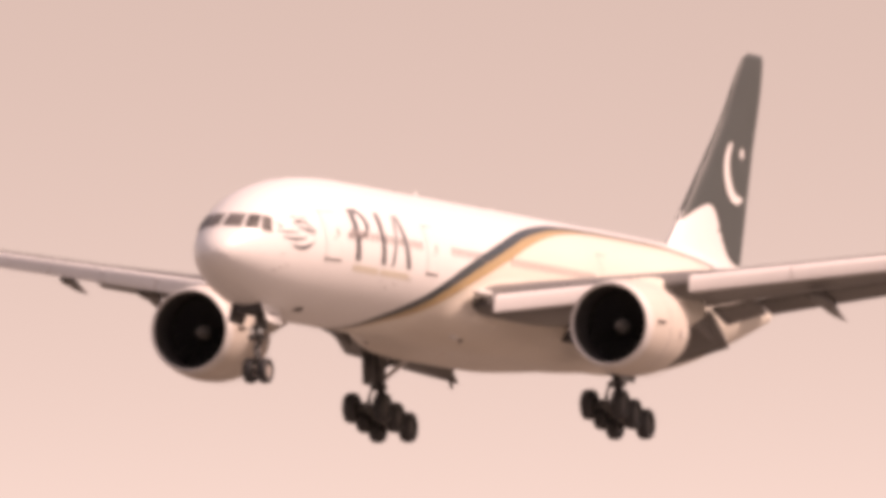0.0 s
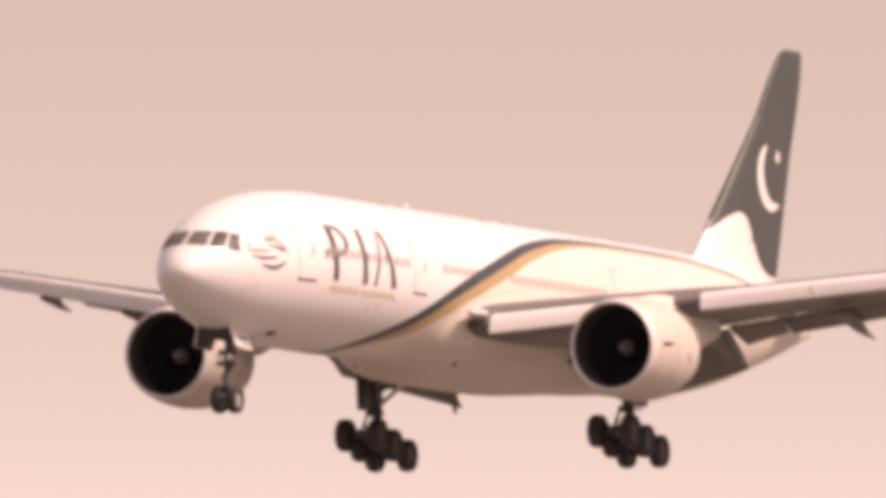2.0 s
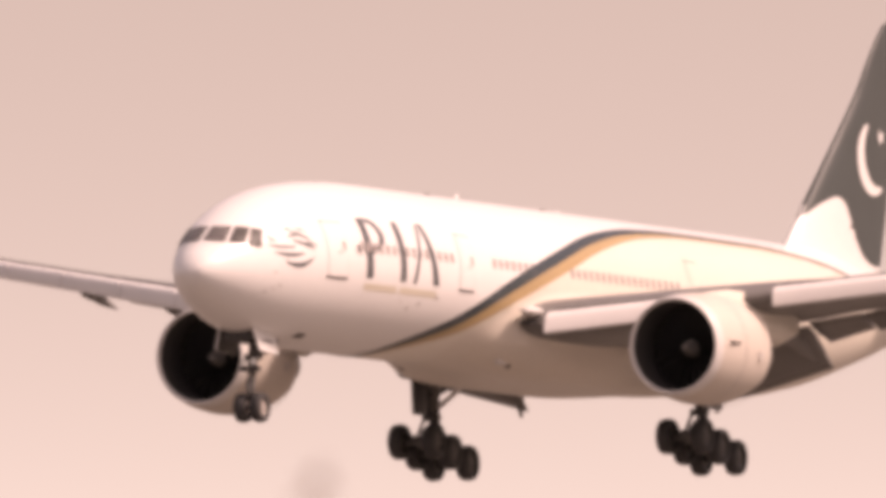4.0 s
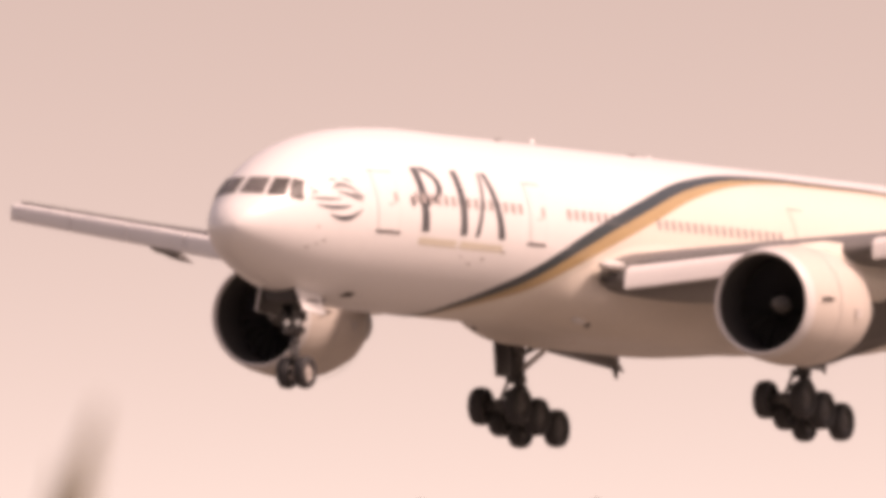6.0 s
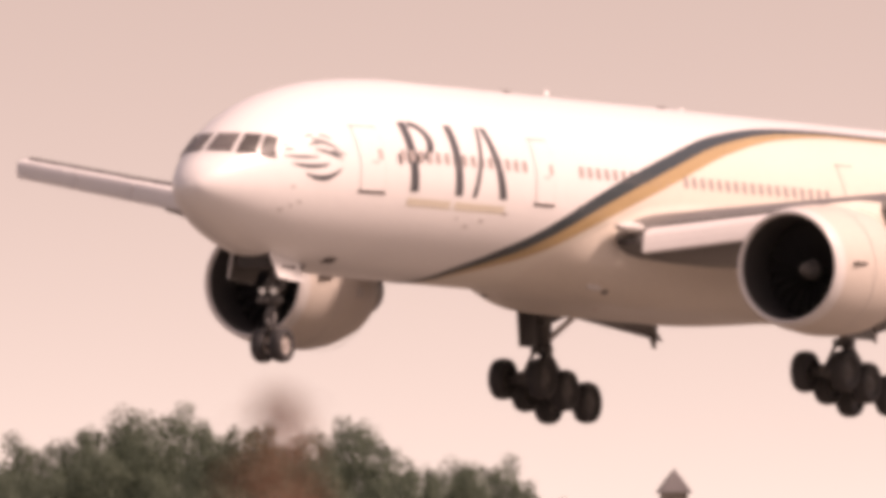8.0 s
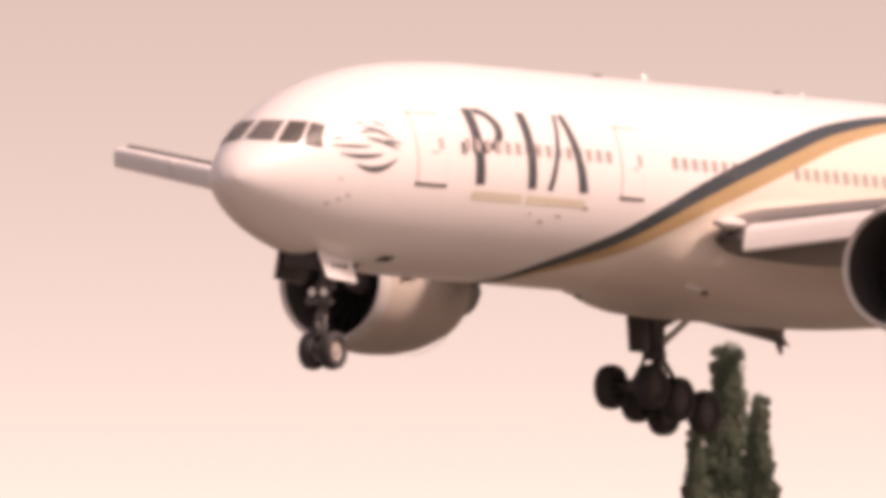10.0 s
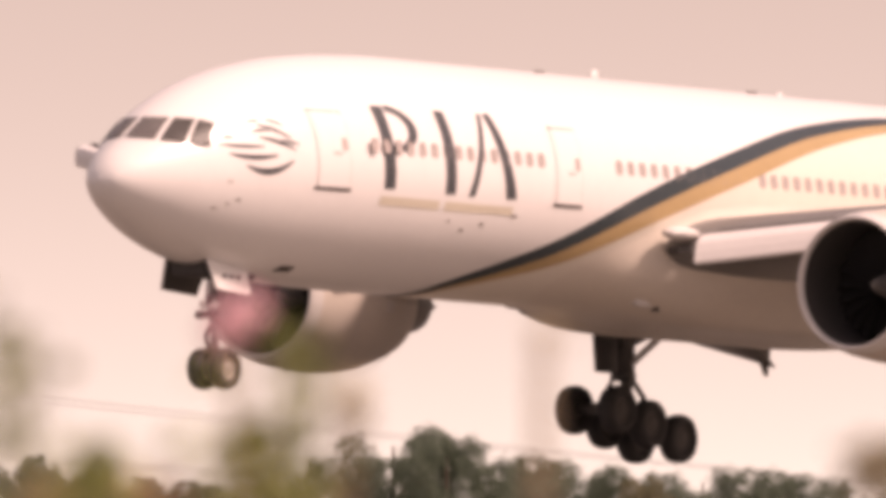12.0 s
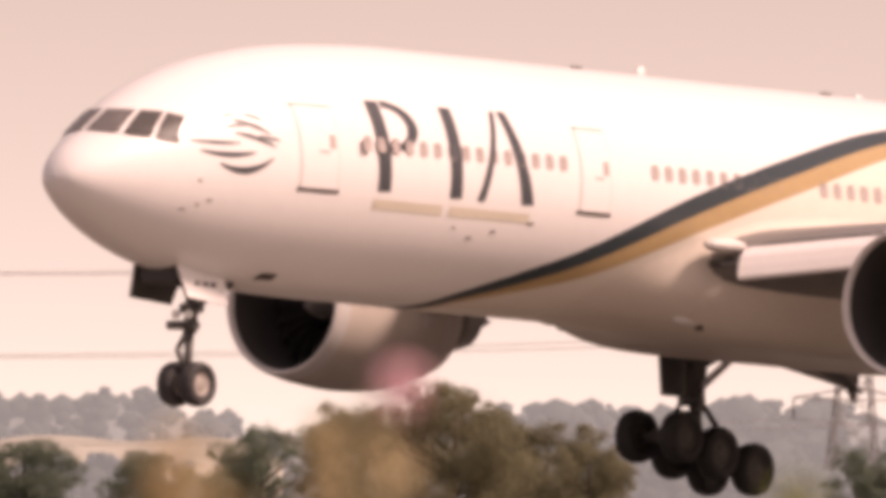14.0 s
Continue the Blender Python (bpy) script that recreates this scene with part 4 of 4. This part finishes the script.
def church():
    far, az = 2300, -61.055
    thing = tagged(new("church"), "church with a slender grey slate spire and stone tower", "church")
    thing.matrix_basis = Matrix.Translation(spot(az, far)) @ Matrix.Rotation(0.5, 4, "Z")
    tip = top_height(0.885, far)
    bm = bmesh.new()
    ring = lambda r, z: [(r * math.cos(math.pi * (2 * i + 1) / 8), r * math.sin(math.pi * (2 * i + 1) / 8), z) for i in range(8)]
    loft([ring(2.5, 13.5), ring(2.05, 16.5), ring(1.45, 23.0), ring(0.55, 31.5), ring(0.26, tip - 2.2), ring(0.10, tip - 0.6)], bm=bm)
    spire = part("spire", bm, SLATE, thing, "tapering slate spire", smooth=False)
    bm = bmesh.new()
    bmesh.ops.create_uvsphere(bm, u_segments=12, v_segments=8, radius=0.34)
    bmesh.ops.translate(bm, verts=bm.verts, vec=(0, 0, tip - 1.6))
    rod(bm, (0, 0, tip - 1.6), (0, 0, tip + 0.7), 0.07)
    rod(bm, (-0.35, 0, tip + 0.2), (0.35, 0, tip + 0.2), 0.06)
    part("finial", bm, SLATE, spire)
    for z, r in ((22.0, 1.5), (28.0, 0.95)):
        for i in range(4):
            a = math.pi / 2 * i
            bm = bmesh.new()
            box(bm, (r * 0.86 * math.cos(a), r * 0.86 * math.sin(a), z), (0.35, 0.35, 0.8), Matrix.Rotation(a, 3, "Z"))
            part("spire_light", bm, STONE, spire, smooth=False)
    bm = bmesh.new()
    loft([[(-2.7, -2.7, 0), (2.7, -2.7, 0), (2.7, 2.7, 0), (-2.7, 2.7, 0)], [(-2.6, -2.6, 13.5), (2.6, -2.6, 13.5), (2.6, 2.6, 13.5), (-2.6, 2.6, 13.5)]], bm=bm)
    part("tower", bm, STONE, thing, smooth=False)
    bm = bmesh.new()
    loft([[(2.6, -4, 0), (2.6, 4, 0), (2.6, 4, 6), (2.6, 0, 10.5), (2.6, -4, 6)], [(20, -4, 0), (20, 4, 0), (20, 4, 6), (20, 0, 10.5), (20, -4, 6)]], bm=bm)
    part("nave", bm, STONE, thing, smooth=False)


def cap_tower():
    far = 2300
    thing = tagged(new("tower_house"), "narrow stone tower with a small pyramid roof", "tower")
    thing.matrix_basis = Matrix.Translation(spot(-60.41, far)) @ Matrix.Rotation(0.6, 4, "Z")
    h = top_height(0.505, far)
    bm = bmesh.new()
    sq = lambda r, z: [(-r, -r, z), (r, -r, z), (r, r, z), (-r, r, z)]
    loft([sq(1.55, h - 2.2), sq(1.5, h - 2.05), sq(0.75, h - 0.95), sq(0.05, h)], bm=bm)
    part("roof", bm, SLATE, thing, smooth=False)
    bm = bmesh.new()
    loft([sq(1.2, 0), sq(1.2, h - 2.2)], bm=bm)
    part("wall", bm, STONE, thing, smooth=False)


church()
cap_tower()

# power line: lattice pylons and their wires
STEEL = material("galvanised_steel", (0.22, 0.21, 0.21), 0.6, metal=0.2, vary=0.2)


def pylon(az, far, tip, turn):
    thing = tagged(new("pylon"), "grey steel lattice power pylon with three pairs of arms", "pylon", "pylons of the power line")
    thing.matrix_basis = Matrix.Translation(spot(az, far)) @ Matrix.Rotation(turn, 4, "Z")
    half = lambda z: 3.4 * (1 - z / tip) ** 1.25 + 0.35
    bm = bmesh.new()
    levels = [0, 5.5, 10.5, 15, 19, 22.5, 25.5, 28.2, 30.6, 33, 35.4, 37.8, tip]
    for a, b in zip(levels, levels[1:]):
        p, q = half(a), half(b)
        corner = lambda r, z: [Vector((-r, -r, z)), Vector((r, -r, z)), Vector((r, r, z)), Vector((-r, r, z))]
        lo, hi = corner(p, a), corner(q, b)
        for i in range(4):
            rod(bm, lo[i], hi[i], 0.13, n=5)
            rod(bm, lo[i], hi[(i + 1) % 4], 0.07, n=4)
            rod(bm, lo[(i + 1) % 4], hi[i], 0.07, n=4)
            rod(bm, hi[i], hi[(i + 1) % 4], 0.07, n=4)
    part("tower", bm, STEEL, thing, smooth=False)
    ends = []
    for z, reach in ((16.8, 7.4), (27.3, 6.6), (37.2, 5.8)):
        for s in (-1, 1):
            bm = bmesh.new()
            for e in (-1, 1):
                rod(bm, (0, e * half(z), z), (s * reach, 0, z + 0.2), 0.09, n=4)
                rod(bm, (0, e * half(z + 1.6), z + 1.6), (s * reach, 0, z + 0.2), 0.08, n=4)
            for k in (0.3, 0.6):
                rod(bm, (s * reach * k, half(z) * (1 - k), z), (s * reach * k, -half(z) * (1 - k), z), 0.06, n=4)
            arm = part("arm", bm, STEEL, thing, smooth=False)
            bm = bmesh.new()
            rod(bm, (s * reach, 0, z + 0.2), (s * reach, 0, z - 2.4), 0.14, n=6)
            part("insulator", bm, SLATE, arm)
            ends.append(thing.matrix_basis @ Vector((s * reach, 0, z - 2.4)))
    return ends


line_turn = radians(-50.8 + 8)
stops = [pylon(-50.80, 3050, 41.5, line_turn), pylon(-44.2, 2900, 41.5, line_turn)]
# to the other side the line runs off behind the ridge
beyond = [spot(-56.6, 4700, 5 + (p.z - 20) * 0.35) for p in stops[0]]
for left, right, sag in ((stops[0], stops[1], 6.0), (beyond, stops[0], 3.0)):
    for a, b in zip(left, right):
        wire = tube([a.lerp(b, k / 24) - Vector((0, 0, sag * 4 * k / 24 * (1 - k / 24))) for k in range(25)], 0.06)
        tagged(part("power_line", wire, STEEL), "thin sagging grey power line between pylons", "cable", "wires of the power line")

# far wooded ridge; its emission paints in the haze of distance
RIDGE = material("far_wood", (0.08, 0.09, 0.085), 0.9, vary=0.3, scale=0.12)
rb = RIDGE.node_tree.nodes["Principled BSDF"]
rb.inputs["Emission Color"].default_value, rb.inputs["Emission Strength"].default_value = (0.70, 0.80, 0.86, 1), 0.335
SKYLINE = [(-66, .10), (-62, .16), (-58, .12), (-56, .16), (-54.5, .14), (-53.2, .18), (-52.3, .15), (-51.7, .20), (-51.25, .19), (-50.95, .275), (-50.6, .305), (-50.3, .285), (-50.1, .30), (-49.85, .24), (-49.5, .21), (-49.15, .30), (-48.8, .27), (-48, .25), (-44, .2)]
rings = []
for i in range(441):
    az = -66 + 22 * i / 440
    h = max(top_height(curve_at(SKYLINE, az) - 0.055 + 0.01 * noise.noise((az * 5, 4.0, 0.0)), 4300), 2.0)
    rings.append([tuple(spot(az, 4100, 0)), tuple(spot(az, 4180, h * 0.6)), tuple(spot(az, 4300, h)), tuple(spot(az, 4600, 0))])
tagged(part("backdrop", loft(rings, False, False), RIDGE), "hillside on the horizon, haze painted in as a pale glow", "hill", kind="structure")


def far_wood(far, rise, low, high, step, haze_glow, seed):
    """A belt of round uneven crowns along the skyline; emission paints the haze before it."""
    rng = np.random.default_rng(seed)
    pale = material("haze_glow_crowns", (0.030, 0.036, 0.033), 0.9, vary=0.3, scale=0.25, spread=0.2)
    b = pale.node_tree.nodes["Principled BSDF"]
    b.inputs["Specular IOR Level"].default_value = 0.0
    b.inputs["Emission Color"].default_value, b.inputs["Emission Strength"].default_value = (0.70, 0.80, 0.86, 1), haze_glow
    ball = bmesh.new()
    bmesh.ops.create_icosphere(ball, subdivisions=1, radius=1.0)
    base = np.array([v.co[:] for v in ball.verts])
    tri = np.array([[v.index for v in f.verts] for f in ball.faces])
    ball.free()
    verts, faces, n = [], [], 0
    az = -56.5
    while az < -44.5:
        top = curve_at(SKYLINE, az) + rise
        el = top + rng.uniform(low, high)
        r = far * radians(rng.uniform(0.03, 0.07))
        head = top_height(el, far) - r * 0.8
        d = far * rng.uniform(0.97, 1.03)
        for k in range(20):
            w = rng.normal(size=3)
            w *= r * rng.uniform(0.15, 0.85) / np.linalg.norm(w)
            w[2] = w[2] * 0.6 - r * (rng.uniform(0, 1.8) if k < 9 else 0)
            q = r * (rng.uniform(0.55, 0.75) if k < 9 else rng.uniform(0.22, 0.40))
            bumps = 1 + 0.22 * np.sin(base @ rng.normal(size=3) * 4 + rng.uniform(0, 6)) + 0.14 * np.sin(base @ rng.normal(size=3) * 9)
            c = np.array(spot(az, d, head)) + w
            verts.append(c + base * q * bumps[:, None] * (1, 1, 0.85))
            faces.append(tri + n)
            n += len(base)
        az += step * rng.uniform(0.5, 1.5)
    me = bpy.data.meshes.new("far_wood")
    me.from_pydata(np.concatenate(verts).tolist(), [], np.concatenate(faces).tolist())
    me.materials.append(pale)
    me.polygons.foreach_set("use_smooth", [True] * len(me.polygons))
    tagged(new("far_wood", me), "belt of trees along the horizon, haze painted in as a pale glow", "woods", kind="stuff")


# pale stubble on the slope before the far trees
STUBBLE = material("pale_stubble", (0.40, 0.385, 0.33), 0.95, vary=0.15, scale=0.02, bump=0.2)
rings = []
for i in range(41):
    k = i / 40
    az = -48.75 - 0.75 * k
    el = 0.168 - 0.05 * (2 * k - 1) ** 4 + 0.008 * math.sin(9 * k) + 0.012 * noise.noise((az * 4, 0.0, 2.0))
    rings.append([tuple(spot(az, 2900, 0)), tuple(spot(az, 3000, 1.5)), tuple(spot(az, 3250, top_height(el - 0.03, 3250))), tuple(spot(az, 3400, top_height(el, 3400))), tuple(spot(az, 3440, 0))])
tagged(part("field_slope", loft(rings, False, False), STUBBLE), "pale stubble field on a far slope", "field", kind="structure")

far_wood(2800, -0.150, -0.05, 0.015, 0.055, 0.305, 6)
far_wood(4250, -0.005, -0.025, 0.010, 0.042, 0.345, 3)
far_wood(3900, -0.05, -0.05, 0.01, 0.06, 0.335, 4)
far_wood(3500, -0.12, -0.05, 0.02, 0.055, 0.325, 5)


# ================= weeds close before the camera =================
STALK = material("dry_stalk", (0.24, 0.17, 0.10), 0.8, vary=0.3, scale=8)
BLADE = material("straw_blade", (0.30, 0.245, 0.15), 0.7, vary=0.25, scale=8)
RUST = material("rust_seed", (0.30, 0.165, 0.11), 0.85, vary=0.35, spread=0.5, scale=8)
GREENERY = material("weed_green", (0.25, 0.27, 0.085), 0.7, vary=0.35, spread=0.5, scale=8)
AMBER = material("amber_leaf", (0.56, 0.42, 0.22), 0.75, vary=0.35, spread=0.5, scale=8)
RUSSET = material("russet_leaf", (0.46, 0.27, 0.17), 0.75, vary=0.35, spread=0.5, scale=8)
STRAW = material("straw_umbel", (0.45, 0.36, 0.20), 0.8, vary=0.3, spread=0.5, scale=8)
PETAL = material("pink_petal", (0.95, 0.62, 0.68), 0.6, vary=0.2, spread=0.3, scale=8)
FAR_WEED = 25.0


def weed(name, label, category, az, el, head, wide, deep, count, size, mat, seed, stems=3, lean=0.0, foliage=None):
    """A tall weed: stalks from the ground, and a head (or leafy upper part) of many small pieces.
    head, foliage: materials; wide, deep: size of the head in metres."""
    rng = np.random.default_rng(seed)
    h = top_height(el, FAR_WEED)
    thing = tagged(new(name), label, category, "weeds before the camera")
    thing.matrix_basis = Matrix.Translation(spot(az, FAR_WEED * rng.uniform(0.96, 1.04)))
    for k in range(stems):
        bm = bmesh.new()
        a = rng.uniform(0, 6.28)
        foot = Vector((0.03 * k * math.cos(a), 0.03 * k * math.sin(a), 0))
        top = Vector((lean + rng.normal(0, wide * 0.25), rng.normal(0, wide * 0.25), h - deep * rng.uniform(0.15, 0.7)))
        mid = foot.lerp(top, 0.55) + Vector((rng.normal(0, 0.015), rng.normal(0, 0.015), 0))
        rod(bm, foot, mid, 0.006, 0.0045, 6)
        rod(bm, mid, top, 0.0045, 0.002, 6)
        part("stalk", bm, STALK, thing)
    t = rng.uniform(0, 1, (count, 1))
    spread = wide * 0.5 * np.sin(np.pi * np.clip(t * 0.85 + 0.12, 0, 1)) ** 0.7
    places = np.concatenate([rng.normal(0, 0.5, (count, 1)) * spread + lean * (1 - 0.3 * t), rng.normal(0, 0.5, (count, 1)) * spread, h - deep * t], 1)
    tagged(leaves(head, places, size, rng, mat, thing), kind="stuff")
    if foliage:
        n = 34
        t = rng.uniform(0, 1, (n, 1))
        low = np.concatenate([rng.normal(0, 0.035, (n, 1)), rng.normal(0, 0.035, (n, 1)), (h - deep) * (1 - 0.45 * t)], 1)
        tagged(leaves("leaf_mass", low, 0.018, rng, foliage, thing), kind="stuff")
    return thing


# rust-brown dock spires
for k, (az, el, wide, deep) in enumerate(((-64.06, .90, .05, .25), (-59.51, .68, .125, .5), (-64.1, .75, .05, .3), (-51.86, .31, .10, .16))):
    weed("dock_plant", "rust-brown seeding dock plant on a dry stalk", "plant", az, el, "seed_head", wide, deep, 60 if az < -60 else 620, 0.010, RUST, 20 + k)
# straw-coloured umbels
for k, (az, el, wide, deep) in enumerate(((-54.01, .60, .035, .03), (-53.57, .47, .05, .06), (-54.75, .33, .06, .06), (-54.84, .33, .05, .06), (-55.46, .40, .055, .16), (-49.70, .27, .06, .25), (-49.60, .23, .05, .2))):
    weed("umbel_plant", "dry straw-coloured umbel plant", "plant", az, el, "seed_head", wide, deep, 15 if wide < .04 else 110 if az > -53.7 and az < -53 else 240, 0.007, STRAW, 40 + k)
# leafy green stems
for k, (az, el, wide, deep) in enumerate(((-52.60, .74, .13, .45), (-52.80, .56, .14, .4), (-53.31, .40, .07, .3), (-51.44, .42, .06, .35), (-51.60, .24, .12, .15), (-50.66, .08, .07, .1), (-52.48, .55, .05, .3), (-53.0, .3, .08, .16), (-53.45, .58, .085, .45), (-53.36, .36, .13, .2))):
    weed("green_weed", "tall leafy yellow-green weed", "plant", az, el, "leaf_mass", wide, deep, 110 if wide < .071 else 260, 0.013, GREENERY, 60 + k)
# amber autumn growth
for k, (az, el, wide, deep) in enumerate(((-51.95, .36, .12, .24), (-52.14, .25, .16, .2), (-52.32, .31, .12, .22), (-51.78, .24, .12, .2), (-49.26, .19, .10, .16), (-52.02, .29, .14, .2), (-53.08, .23, .15, .15), (-52.92, .21, .12, .14))):
    weed("amber_weed", "low amber-leaved weed in autumn colour", "plant", az, el, "leaf_mass", wide, deep, 150 if az > -50 else 280, 0.012, RUSSET if k % 3 == 0 else AMBER, 80 + k)
# pink flowers
for k, (az, el, leafy) in enumerate(((-54.90, .40, STRAW), (-53.33, .665, GREENERY), (-49.765, .325, STRAW), (-53.27, .60, GREENERY))):
    weed("pink_flower", "pink thistle-like flower on a leafy stem", "flower", az, el, "petals", .040, .036, 260 if az > -50 else 60, 0.008, PETAL, 100 + k, stems=1, foliage=leafy)


def straw_blade(az, el, seed):
    """A broad arching blade of dry grass."""
    h = top_height(el, FAR_WEED)
    thing = tagged(new("grass_blade"), "broad arching straw-coloured grass blade", "grass", "weeds before the camera")
    thing.matrix_basis = Matrix.Translation(spot(az, FAR_WEED)) @ Matrix.Rotation(radians(az), 4, "Z")
    for off, lean, wide in ((0.0, 0.075, 0.040), (-0.015, 0.05, 0.022)):
        rings = []
        for i in range(29):
            k = 1 - (1 - i / 28) ** 1.6
            w = wide * (0.7 + 0.6 * k) * (1 - k ** 14) + 0.003
            x, z = off + lean * k ** 9 - 0.02 * k, h * k - (0.06 if off else 0) * k
            rings.append([(x - w / 2, 0.004, z), (x, 0.0, z), (x + w / 2, 0.004, z), (x, 0.003, z)])
        part("blade", loft(rings), BLADE, thing)


straw_blade(-61.28, .86, 1)


# ---- motion ----
# small wander of the bearing, in degrees, that the pan follows
DRIFT = [(0, 0.0), (5.5, 0.0), (6.0, 0.01), (6.5, 0.017), (7.0, 0.0), (7.5, -0.062), (8.0, -0.052), (8.5, -0.14), (9.0, -0.145), (9.5, -0.135), (10.0, -0.10), (10.5, -0.06), (11.0, -0.02), (11.5, 0.0), (12.0, -0.01), (12.5, -0.03), (13.0, 0.07), (13.5, 0.0), (14.0, 0.02)]


def motions():
    rows = []
    for i in range(29):
        t = i * 0.5
        s = (t - 7) / 7
        x = 707.822 - 256.167 * s + 9.658 * s * s
        y = 392.506 - 8.11 * s + 5.236 * s * s
        z = 17.095 - 10.0 * s + 0.959 * s * s + EYE_Z
        nose_up = 1.735 - 0.057 * s + 0.647 * s * s
        bank = -0.904 + 0.037 * s + 0.286 * s * s
        heading = 0.593 * s + 0.429 * s * s
        drift = float(np.interp(t, [a for a, b in DRIFT], [b for a, b in DRIFT]))
        rows.append((t, pose(0, 0, 0, 0, 0, drift) @ pose(x, y, z, bank, nose_up, heading) @ pose(-14, 0, 0)))
    walk(plane, rows)


motions()
